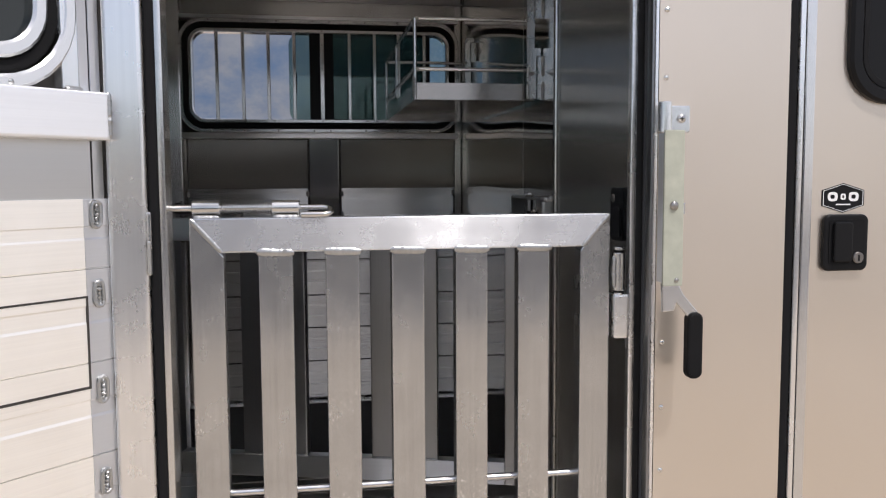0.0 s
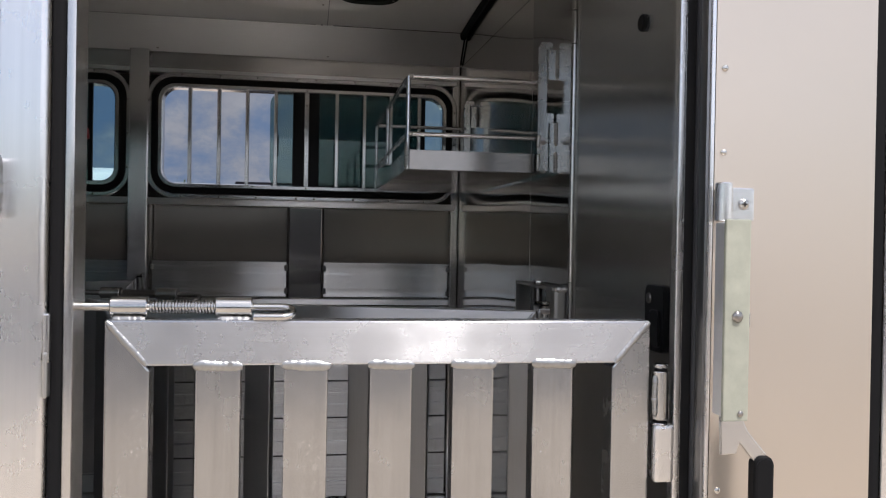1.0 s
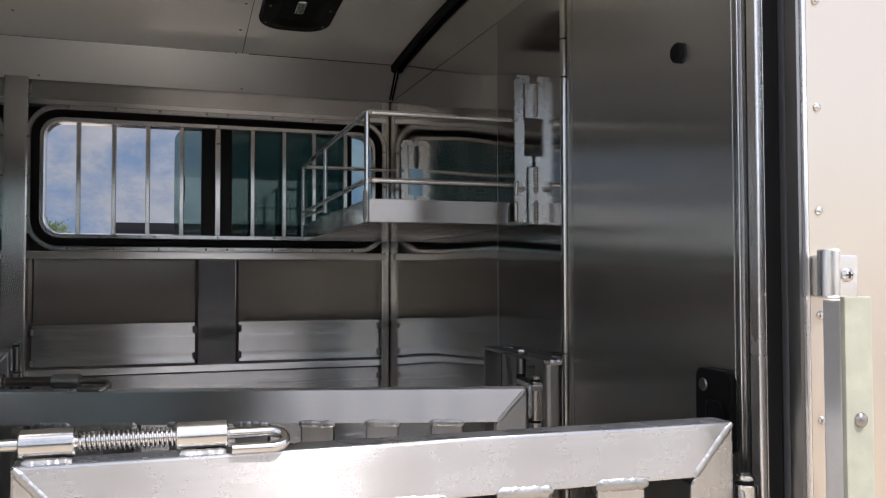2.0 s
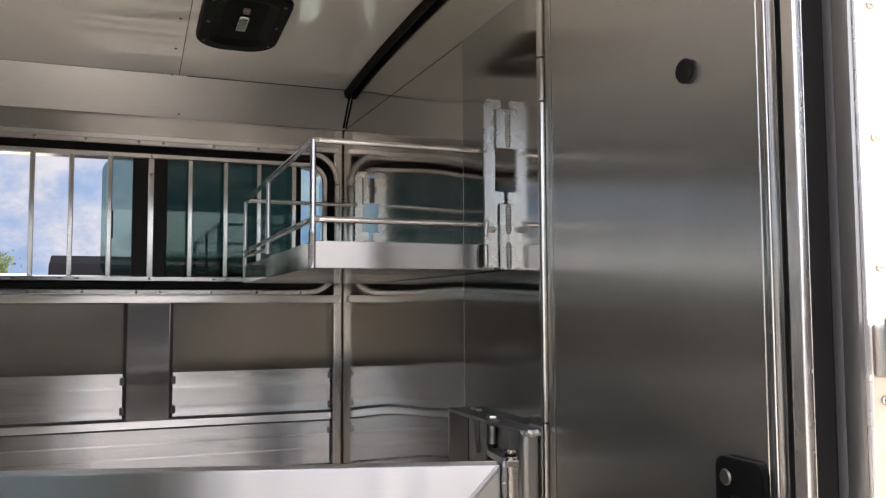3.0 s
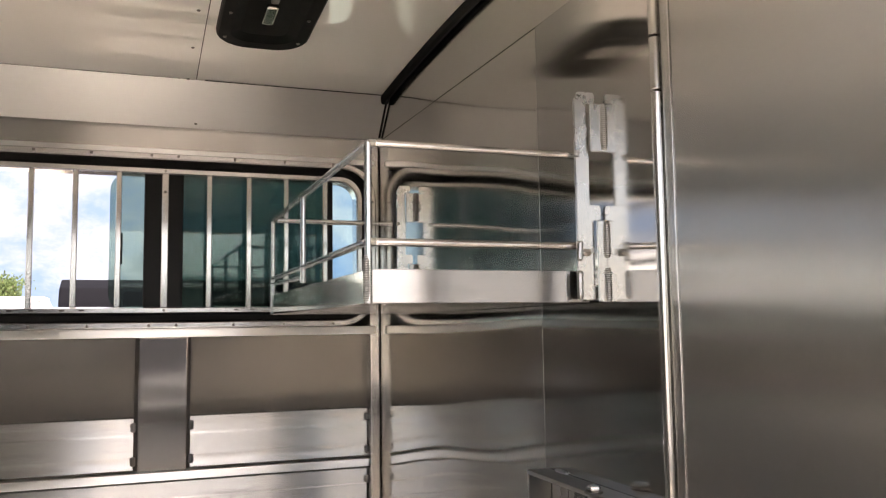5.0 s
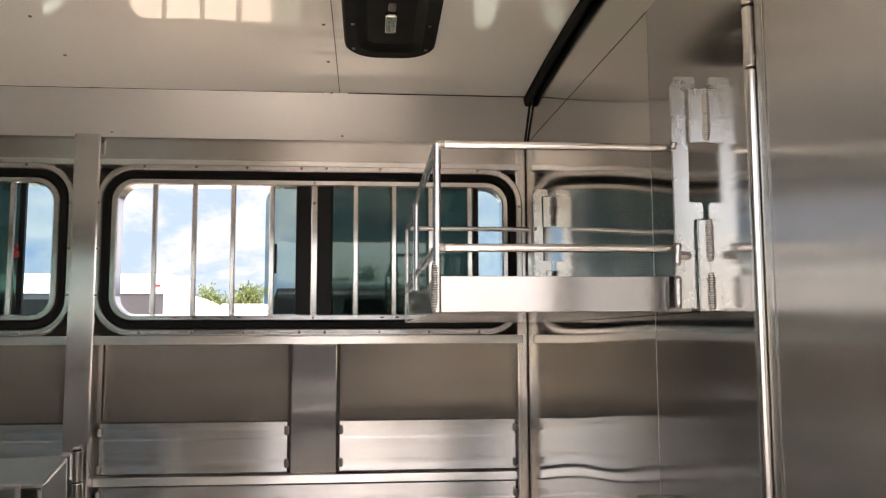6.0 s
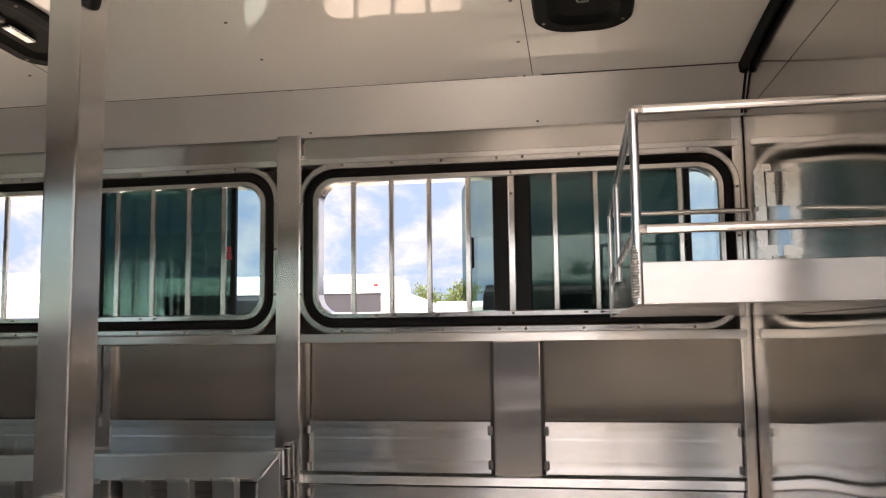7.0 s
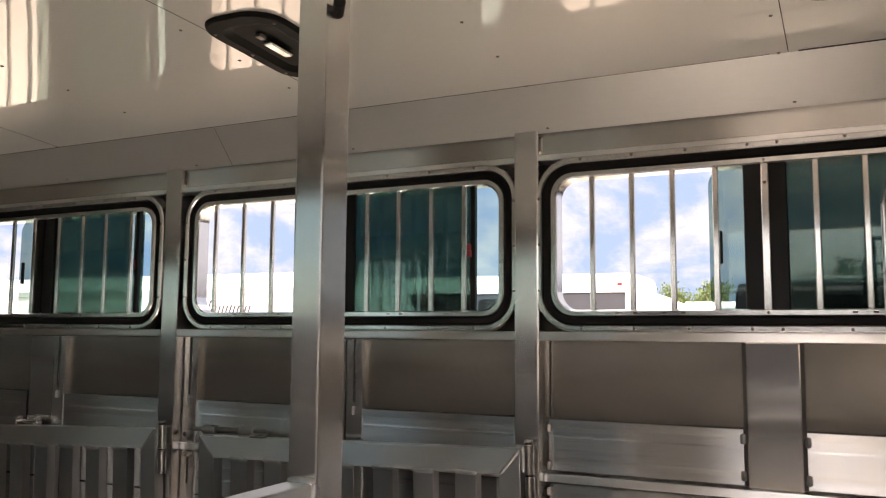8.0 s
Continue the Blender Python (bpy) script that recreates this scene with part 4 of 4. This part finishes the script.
def gate(name, length, count, top, low, label, dark=False):
    """A gate in its own space: x along it from the latch end, y its front face at 0, z up. Square tubes, mitred, with slats and a spring bolt on top."""
    g = thing(name, (0, 0, 0), label, "gate", "slatted gates")
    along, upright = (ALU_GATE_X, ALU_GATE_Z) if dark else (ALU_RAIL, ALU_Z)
    w, h, d = 0.060, 0.064, 0.040
    part("top_rail", prism([(0, top), (length, top), (length - w + 0.005, top - h), (w - 0.005, top - h)], "y", 0, d, 0.003), along, g)
    for a, b in ((0, w), (length, length - w)):
        out = [(a, top - 0.001), (b - (0.005 if b > a else -0.005), top - h), (b, top - h - 0.006), (b, low), (a, low)]
        part("stile", prism(out, "y", 0.0005, d - 0.0005, 0.003), upright, g)
        part("weld", bead((a + (0.002 if a == 0 else -0.002), 0.0, top - 0.002), (b - (0.004 if b > a else -0.004), 0.0, top - h + 0.001), 0.0050, seed=int(length * 100 + b * 10), flat=(0, 1, 0), rough=0.06), ALU_WELD, g,
             "bright mitre weld")
    part("bottom_rail", box(w, length - w, 0.001, d - 0.001, low, low + h, 0.003), along, g)
    pitch = (length - w) / (count + 1)
    for k in range(count):
        x = pitch * (k + 1) - 0.001
        part("slat", box(x, x + 0.062, 0.003, d - 0.004, low + h - 0.002, top - h + 0.001, 0.003), upright, g)
        bm = bead((x - 0.003, 0.001, top - h + 0.001), (x + 0.065, 0.001, top - h - 0.001), 0.0078, seed=k + int(length * 50), flat=(0, 1, 0), rough=0.065)
        part("weld", bm, ALU_WELD, g, "lumpy weld bead")
        bm = bead((x, 0.002, low + h + 0.001), (x + 0.062, 0.002, low + h + 0.001), 0.004, seed=k + 40)
        part("weld", bm, ALU_WELD, g)
    z = top + 0.017
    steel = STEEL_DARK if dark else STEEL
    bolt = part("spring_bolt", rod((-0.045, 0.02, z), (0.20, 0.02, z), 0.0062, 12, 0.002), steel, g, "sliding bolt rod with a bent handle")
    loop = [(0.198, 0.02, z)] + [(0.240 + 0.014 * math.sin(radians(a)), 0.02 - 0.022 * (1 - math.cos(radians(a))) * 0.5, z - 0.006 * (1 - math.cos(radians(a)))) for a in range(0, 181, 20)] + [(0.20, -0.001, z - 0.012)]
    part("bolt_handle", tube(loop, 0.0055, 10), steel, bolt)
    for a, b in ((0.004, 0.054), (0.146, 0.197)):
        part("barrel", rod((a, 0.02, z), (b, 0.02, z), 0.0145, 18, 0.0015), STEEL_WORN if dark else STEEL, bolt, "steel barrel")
        part("weld", bead((a + 0.004, 0.008, top + 0.001), (b - 0.002, 0.008, top + 0.001), 0.0045, seed=int(a * 900)), ALU_WELD, bolt)
    pts = [(x, 0.02 + y, z + q) for x, y, q in spring(0.056, 0.145, 0.0090, 20, 0.001)]
    part("spring", tube(pts, 0.0013, 5), steel, bolt, "coiled spring")
    return g


def barrel_hinge(parent, x, y, z, s=1):
    """A round weld-on hinge of a gate: two barrels, black washers, a pin head."""
    part("hinge", rod((x, y, z - 0.074), (x, y, z), 0.0138, 18, 0.0015), STEEL, parent, "round steel barrel hinge")
    part("hinge_washer", rod((x, y, z), (x, y, z + 0.0045), 0.0098, 14), RUBBER, parent, "black washer")
    part("hinge_pin", rod((x, y, z + 0.0045), (x, y, z + 0.011), 0.0118, 18, 0.0018), STEEL, parent, "round pin head")
    part("hinge_washer", rod((x, y, z - 0.0785), (x, y, z - 0.074), 0.0105, 14), RUBBER, parent)
    part("hinge", rod((x, y, z - 0.152), (x, y, z - 0.0785), 0.0138, 18, 0.0015), STEEL, parent)
    part("weld", bead((x - 0.0125 * s, y - 0.009, z - 0.068), (x - 0.0125 * s, y - 0.009, z - 0.006), 0.0046, seed=7, rough=0.11), ALU_WELD, parent)


front_gate = gate("door_gate", 0.792, 5, 1.15, 0.12, "slatted aluminium half gate across the doorway, shut and bolted")
barrel_hinge(front_gate, 0.8105, 0.002, 1.0735)
part("hinge_leaf", box(0.797, 0.829, -0.0125, 0.022, 0.905, 0.9935, 0.006), ALU_JAMB, front_gate)
part("cross_rod", rod((0.05, 0.030, 0.628), (0.745, 0.030, 0.628), 0.007, 10), ALU_TRIM, front_gate, "bright round cross bar")

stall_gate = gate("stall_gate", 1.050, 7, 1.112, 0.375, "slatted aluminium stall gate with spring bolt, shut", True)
barrel_hinge(stall_gate, 1.069, 0.012, 1.124)
ANGLE = math.degrees(math.atan2(0.62 - 0.905, 0.791 + 0.222))
END = Vector((-0.222, 0.905))
stall_gate.matrix_basis = pose(END.x, END.y, 0, 0, 0, ANGLE)
g2 = copy_thing(stall_gate, pose(-1.342, 1.862, -0.027, 0, -1.47, 0))
tagged(g2, "slatted aluminium stall gate swung back against the wall")
g3 = copy_thing(stall_gate, pose(-2.558, 1.862, -0.056, 0, -2.2, 0))
tagged(g3, "slatted aluminium stall gate swung back against the wall")

# free-standing stall post and the rail that runs from it
post = thing("stall_post", (-0.32, 0.965, 0.0), "square aluminium stall post from floor to ceiling", "post")
part("tube", box(-0.347, -0.293, 0.928, 1.000, 0.0, 2.075, 0.004), ALU_POST, post)
part("bump_stop", rod((-0.268, 0.928, 1.928), (-0.2945, 0.962, 1.922), 0.010, 12, 0.003), RUBBER, post, "black rubber bump stop")
part("rail", box(-0.345, -0.297, 0.06, 0.928, 1.125, 1.175, 0.004), ALU_X, post, "side rail welded to the post")
part("weld", bead((-0.343, 0.925, 1.176), (-0.296, 0.925, 1.176), 0.007, seed=21), ALU_WELD, post, "lumpy weld")
part("weld", bead((-0.296, 0.926, 1.13), (-0.294, 0.926, 1.174), 0.006, seed=22), ALU_WELD, post)

# keeper for a stall gate's bolt, on the far wall
keeper = thing("latch_keeper", (-2.20, 1.94, 1.06), "small steel bolt keeper welded to the wall", "latch")
part("back_plate", box(-2.238, -2.172, 1.931, 1.951, 1.060, 1.098, 0.002, 1), ALU_POST, keeper)
part("pin", rod((-2.262, 1.918, 1.078), (-2.150, 1.918, 1.078), 0.008, 12, 0.002), STEEL, keeper, "round steel pin")
for x in (-2.252, -2.160):
    part("collar", rod((x - 0.004, 1.918, 1.078), (x + 0.004, 1.918, 1.078), 0.021, 16, 0.002), STEEL, keeper)

# hinge bracket of the stall gate, on the bulkhead
br = thing("hinge_bracket", (0.835, 0.75, 0.0), "aluminium hinge bracket welded to the bulkhead", "bracket")
part("tube", prism(rounded(0.8215, 0.862, 0.606, 0.664, 0.012, 4), "z", 0.0, 1.160), ALU_BRACKET, br, "round-cornered upright tube")
part("top_plate", prism([(0.8205, 0.610), (0.862, 0.606), (0.862, 0.945), (0.822, 0.945)], "z", 1.160, 1.167, 0.0015), ALU_BRACKET, br, "dull flat top plate")
part("back_plate", box(0.822, 0.8625, 0.937, 0.943, 0.3, 1.160, 0.001, 1), ALU_BRACKET, br)
part("gusset", prism([(0.848, 1.160), (0.862, 1.160), (0.862, 1.085), (0.858, 1.085)], "y", 0.880, 0.884), ALU_BRACKET, br, "slim cut gusset")
part("pin", rod((0.8235, 0.730, 1.128), (0.8235, 0.730, 1.160), 0.0105, 16, 0.001), STEEL_WORN, br, "round steel hinge pin")
part("washer", rod((0.8235, 0.730, 1.1205), (0.8235, 0.730, 1.1275), 0.0085, 14, 0.001), RUBBER, br, "black washer")
part("washer", rod((0.8235, 0.730, 1.1672), (0.8235, 0.730, 1.170), 0.0135, 16, 0.001), STEEL_DARK, br)
part("bolt", rod((0.8235, 0.730, 1.170), (0.8235, 0.730, 1.1775), 0.0108, 6, 0.002), STEEL, br, "steel bolt head")
part("link", prism([(0.796, 0.612), (0.818, 0.610), (0.828, 0.664), (0.838, 0.722), (0.834, 0.742), (0.820, 0.744), (0.812, 0.728), (0.806, 0.690)], "z", 1.108, 1.119, 0.002), STEEL_WORN, br, "flat hinge link")
part("weld", bead((0.821, 0.606, 1.163), (0.858, 0.604, 1.163), 0.0062, seed=31, rough=0.12), ALU_WELD, br, "bright lumpy weld")
part("weld", bead((0.8605, 0.612, 1.168), (0.8605, 0.655, 1.168), 0.0042, seed=32), ALU_WELD, br)
part("weld", bead((0.8605, 0.880, 1.168), (0.8605, 0.915, 1.168), 0.0042, seed=33), ALU_WELD, br)
part("weld", bead((0.8605, 0.700, 1.128), (0.8605, 0.700, 1.156), 0.0040, seed=34), ALU_WELD, br)

# ---------------------------------------------------------------- hanging tray on the bulkhead
tray = thing("tack_tray", (0.68, 1.2, 1.437), "hanging aluminium tray with round guard rails", "shelf")
YN, YF, XL, XR = 0.766, 1.640, 0.507, 0.828
Z0, ZT, ZM, ZR = 1.437, 1.483, 1.521, 1.658
part("bottom", box(XL, XR + 0.016, YN, YF, Z0, Z0 + 0.003), ALU_SHEET, tray)
part("front_lip", box(XL, XR + 0.018, YN - 0.002, YN + 0.001, Z0, ZT + 0.001, 0.0008, 1), ALU_TRAY, tray, "bright folded tray lip")
part("far_lip", box(XL, XR + 0.018, YF - 0.001, YF + 0.002, Z0, ZT + 0.001, 0.0008, 1), ALU_TRAY, tray)
part("side_lip", box(XL - 0.002, XL + 0.001, YN, YF, Z0, ZT, 0.0008, 1), ALU_SHEET, tray)
R = 0.0056
part("rail", tube([(XR, YN, ZR), (XL + 0.012, YN, ZR), (XL + 0.003, YN + 0.003, ZR), (XL, YN + 0.012, ZR), (XL, YF - 0.008, ZR), (XL + 0.008, YF, ZR), (XR - 0.03, YF, ZR)], R, 10), ALU_TRIM, tray, "round bar guard rail")
part("rail", tube([(XR, YN, ZM), (XL + 0.012, YN, ZM), (XL + 0.003, YN + 0.003, ZM), (XL, YN + 0.012, ZM), (XL, YF, ZM)], R, 10), ALU_TRIM, tray, "round bar guard rail")
for y in (YN, 1.252, YF):
    part("upright", rod((XL, y, Z0 if y != 1.252 else ZM - 0.03), (XL, y, ZR), R, 10), ALU_TRIM, tray)
part("rail", rod((XL, 1.252, ZM - 0.02), (XL, YF, ZM - 0.012), R * 0.8, 10), ALU_TRIM, tray)
part("weld", bead((XL - 0.003, YN - 0.002, Z0), (XL - 0.003, YN - 0.002, ZT + 0.02), 0.0052, seed=3, ripple=0.14, rough=0.04), ALU_WELD, tray, "rippled corner weld")
for q in (ZR, ZM):
    part("weld", bead((XL, YN, q), (XL + 0.012, YN, q), 0.0062, seed=int(q * 9)), ALU_WELD, tray)
for y in (YN, YF):
    q = y - 0.016
    plate_out = [(0.820, Z0 + 0.004), (0.820, 1.738), (0.827, 1.752), (0.851, 1.752), (0.8535, 1.748), (0.8535, 1.737), (0.8385, 1.735), (0.8415, 1.662), (0.8405, 1.581),
                 (0.8565, 1.581), (0.859, 1.577), (0.859, 1.560), (0.8465, 1.558), (0.8465, Z0 + 0.004)]
    plate_out = [(x - 0.0197 * max(0.0, y - BEND), z) for x, z in plate_out]
    edge = 0.820 - 0.0197 * max(0.0, y - BEND)
    part("weld", bead((edge + 0.002, q - 0.002, Z0 + 0.004), (edge + 0.002, q - 0.002, ZT), 0.0052, seed=int(y * 70), rough=0.07), ALU_WELD, tray)
    part("weld", bead((edge + 0.001, q - 0.003, ZM - 0.024), (edge + 0.004, q - 0.003, ZM + 0.006), 0.0052, seed=int(y * 71), rough=0.07), ALU_WELD, tray)
    part("weld", bead((edge + 0.001, q - 0.003, ZR - 0.006), (edge + 0.003, q - 0.003, ZR + 0.004), 0.0048, seed=int(y * 72), rough=0.07), ALU_WELD, tray)
    pl = part("hanger", prism(plate_out, "y", q - 0.003, q + 0.003), ALU_HOOK, tray, "cut aluminium hanger plate")
    part("weld", bead((0.824, q - 0.004, ZM - 0.011), (0.840, q - 0.004, ZM - 0.011), 0.0055, seed=int(y * 30)), ALU_WELD, pl)
for y in (YN, YF):
    q = y - 0.020
    off = 0.0197 * max(0.0, y - BEND)
    hook = thing("tray_hook", (0.86 - off, y, 1.437), "bright aluminium hook plate welded to the bulkhead", "hook", "hooks of the tray")
    for z0, z1, xl in ((1.660, 1.733, 0.841), (1.437, 1.557, 0.8475)):
        part("plate", box(xl - off, 0.8635 - off, q - 0.008, q - 0.0045, z0, z1, 0.001, 1), ALU_HOOK, hook)
        for a, b in (((z0 + 0.003, z1),) if z0 > 1.6 else ((z0, z0 + 0.05), (z1 - 0.055, z1))):
            part("weld", bead((0.8625 - off, q - 0.009, a), (0.8625 - off, q - 0.009, b), 0.0050, seed=int(a * 50), ripple=0.16, rough=0.04), ALU_WELD, hook, "rippled weld bead")

# ---------------------------------------------------------------- ceiling lamps


def ceiling_lamp(cx, cy):
    z = roof_z(cy)
    lamp = thing("ceiling_lamp", (cx, cy, z), "black recessed ceiling lamp with a silvery tube, unlit", "lamp", "ceiling lamps")
    deep = 0.012

    def tilt(bm):
        for v in bm.verts:
            v.co.z -= 0.0517 * (v.co.y - cy)
        return bm
    loops = []
    cup = bmesh.new()
    for w, l, r, dz in ((0.102, 0.190, 0.075, 0.0), (0.100, 0.188, 0.074, -deep * 0.75), (0.096, 0.184, 0.071, -deep), (0.072, 0.150, 0.052, -deep), (0.066, 0.144, 0.048, -deep + 0.003),
                        (0.050, 0.122, 0.024, -0.003)):
        loops.append([cup.verts.new((cx + a, cy + b, z + dz)) for a, b in rounded(-w, w, -l, l, r)])
    for a, b in zip(loops, loops[1:]):
        for k in range(len(a)):
            cup.faces.new((a[k], a[(k + 1) % len(a)], b[(k + 1) % len(a)], b[k]))
    cup.faces.new(loops[-1])
    tilt(cup)
    part("housing", cup, LAMP_BLACK, lamp, "black moulded housing")
    part("lens", tilt(box(cx - 0.014, cx + 0.011, cy - 0.048, cy + 0.036, z - 0.016, z - 0.006, 0.004, 3)), STEEL, lamp, "silvery lamp tube")
    for sx in (-1, 1):
        for sy in (-1, 0, 1):
            part("screw", tilt(screw((cx + sx * 0.081, cy + sy * 0.13, z - 0.0125), 0.0045, "z")), STEEL_DARK, lamp)
    part("socket", tilt(box(cx - 0.008, cx + 0.008, cy - 0.085, cy - 0.062, z - 0.012, z - 0.003, 0.003)), STEEL_DARK, lamp, "steel lamp socket")
    return lamp


ceiling_lamp(0.462, 1.385)
ceiling_lamp(-0.728, 1.378)

# ---------------------------------------------------------------- outdoors beyond the windows


def parked_trailer(at, length, height, turn, trim, label, paint=None, glazed=True, panel=0.72, hood=False):
    paint = paint or WHITE
    t = thing("parked_trailer", (0, 0, 0), label, "trailer", "parked trailers")
    w = 2.3
    prof = [(-w / 2, 0.45), (-w / 2, height - 0.22), (-w / 2 + 0.06, height - 0.08), (-w / 2 + 0.3, height), (w / 2 - 0.3, height), (w / 2 - 0.06, height - 0.08), (w / 2, height - 0.22), (w / 2, 0.45)]
    part("body", prism(prof, "x", 0, length, 0.02), paint, t, "painted body")
    part("band", box(0.05, length - 0.05, -w / 2 - 0.012, -w / 2 + 0.02, 0.5, height - panel, 0.006), trim, t, "side panel")
    part("rail", box(0.02, length - 0.02, -w / 2 - 0.03, -w / 2 + 0.01, height - 0.30, height - 0.22, 0.01), paint if panel < 0.5 or paint is DARK_BODY else ALU_X, t, "roof rail")
    for k in range(int(length / 1.5) if glazed else 0):
        x = 0.6 + 1.5 * k
        part("window", prism(rounded(x, x + 0.85, height - 0.66, height - 0.38, 0.08, 4), "y", -w / 2 - 0.016, -w / 2 + 0.01), PLASTIC, t, "dark window")
    nose = [(length, 0.5), (length + 0.7, 0.5), (length + 0.55, height * 0.6), (length, height - 0.1)]
    if hood:
        nose = [(length, 0.5), (length + 1.0, 0.5), (length + 0.9, 2.12), (length + 0.25, 2.42), (length, 2.5)]
    part("nose", prism(nose, "y", -w / 2 + 0.1, w / 2 - 0.1, 0.05), paint, t)
    part("fender", prism([(length * 0.30, 0.52), (length * 0.33, 0.98), (length * 0.62, 0.98), (length * 0.65, 0.52)], "y", -w / 2 - 0.18, -w / 2, 0.03), ALU_X, t)
    for x in (length * 0.4, length * 0.55):
        wheel = part("wheel", rod((x, -w / 2 - 0.16, 0.36), (x, -w / 2 + 0.05, 0.36), 0.36, 24, 0.04), RUBBER, t, "black tyre")
        part("rim", rod((x, -w / 2 - 0.17, 0.36), (x, -w / 2 - 0.1, 0.36), 0.2, 18, 0.02), ALU_TRIM, wheel)
    part("marker_lamp", box(length - 0.16, length - 0.09, -w / 2 - 0.03, -w / 2, height - 0.2, height - 0.16, 0.01), RED, t)
    if not glazed:
        for k, ht in enumerate((0.20, 0.14, 0.12, 0.12, 0.13, 0.12, 0.13, 0.12, 0.12, 0.13, 0.12, 0.12)):
            x = 6.1 + 0.062 * k
            part("script_mark", prism([(x, 2.05), (x + 0.026, 2.05), (x + 0.026 + ht * 0.35, 2.05 + ht), (x + ht * 0.35, 2.05 + ht)], "y", -w / 2 - 0.006, -w / 2 + 0.01), GREY_PANEL, t,
                 "plain dark script mark")
    t.matrix_basis = pose(at[0], at[1], GROUND_Z, 0, 0, turn)
    return t


parked_trailer((-9.85, 12.6, 0), 7.4, 2.72, 2, GREY_PANEL, "white stock trailer with charcoal side panel, parked in the yard", None, True, 0.27, True)
parked_trailer((-13.6, 9.6, 0), 8.0, 2.62, 2, WHITE, "white horse trailer with dark script marks on its side", None, False)
parked_trailer((-12.0, 23.5, 0), 7.6, 2.75, 0, WHITE, "white horse trailer parked far off")
parked_trailer((-5.2, 33.0, 0), 2.2, 3.05, 0, RED, "small white trailer with a red band, far off")
parked_trailer((-0.42, 8.05, 0), 6.0, 2.25, 1, DARK_BODY, "dark charcoal trailer parked beside the windows", DARK_BODY)
parked_trailer((4.6, -14.0, 0), 6.6, 2.95, 180, GREY_PANEL, "grey-green trailer with charcoal side panel, parked across the lane", GREY_GREEN)


def tree(at, height, seed, label, spread=1.0):
    rng = random.Random(seed)
    t = thing("tree", at, label, "tree", "far trees")
    base = Vector(at)
    bm = bmesh.new()
    top = base + Vector((0.2, 0.1, height * 0.55))
    for r, a, b in ((0.22, base, base + Vector((0.05, 0, height * 0.25))), (0.17, base + Vector((0.05, 0, height * 0.25)), top)):
        tube([a, a.lerp(b, 0.5) + Vector((0.04, 0.03, 0)), b], r, 8, bm)
    tips = []
    for k in range(16):
        a = rng.uniform(0, 2 * math.pi)
        s = base + Vector((0.1, 0.05, height * rng.uniform(0.22, 0.5)))
        e = s + Vector((math.cos(a) * spread * height * rng.uniform(0.1, 0.36), math.sin(a) * spread * height * rng.uniform(0.1, 0.36), height * rng.uniform(0.05, 0.42)))
        tube([s, s.lerp(e, 0.5) + Vector((0, 0, 0.15)), e], 0.06, 6, bm)
        tips += [e, s.lerp(e, 0.65), s.lerp(e, 0.85)]
    part("trunk", bm, BARK, t)
    verts, faces = [], []
    for tip in tips:
        for _ in range(190):
            p = tip + Vector((rng.gauss(0, 0.055), rng.gauss(0, 0.055), rng.gauss(0, 0.045))) * height
            q = Euler((rng.uniform(0, 6), rng.uniform(0, 6), rng.uniform(0, 6))).to_matrix() * (height * rng.uniform(0.012, 0.022))
            n = len(verts)
            verts += [p + q @ Vector(c) for c in ((-1, 0, 0), (0, -0.55, 0.1), (1, 0, 0), (0, 0.55, 0.1))]
            faces.append((n, n + 1, n + 2, n + 3))
    me = bpy.data.meshes.new("crown")
    me.from_pydata([tuple(v) for v in verts], [], faces)
    me.materials.append(LEAF)
    crown = new("crown", me)
    crown.parent = t
    crown.matrix_parent_inverse = Matrix.Translation(-base)
    return t


tree((-7.5, 46.0, GROUND_Z), 5.2, 3, "leafy green tree beyond the yard", 1.0)
tree((-5.5, 47.5, GROUND_Z), 3.9, 4, "low leafy green tree beyond the yard", 1.1)
for k, (x, y, h) in enumerate(((-16.0, -44.0, 6.2), (-6.0, -46.0, 5.6), (1.0, -45.0, 5.9), (9.0, -45.0, 5.4), (22.0, -44.0, 6.4))):
    tree((x, y, GROUND_Z), h, 20 + k, "leafy green tree at the back of the yard", 1.3)
tree((-48.6, 60.0, GROUND_Z), 7.3, 5, "leafy green tree beyond the yard")

bm = bmesh.new()
vs = []
for k in range(13):
    a = radians(20 + 140 * k / 12)
    vs.append((bm.verts.new((380 * math.cos(a), 380 * math.sin(a), GROUND_Z - 2)), bm.verts.new((380 * math.cos(a), 380 * math.sin(a), 260))))
for a, b in zip(vs, vs[1:]):
    bm.faces.new((a[0], b[0], b[1], a[1]))
structure("backdrop", bm, SKY, "summer sky with white clouds", "sky")
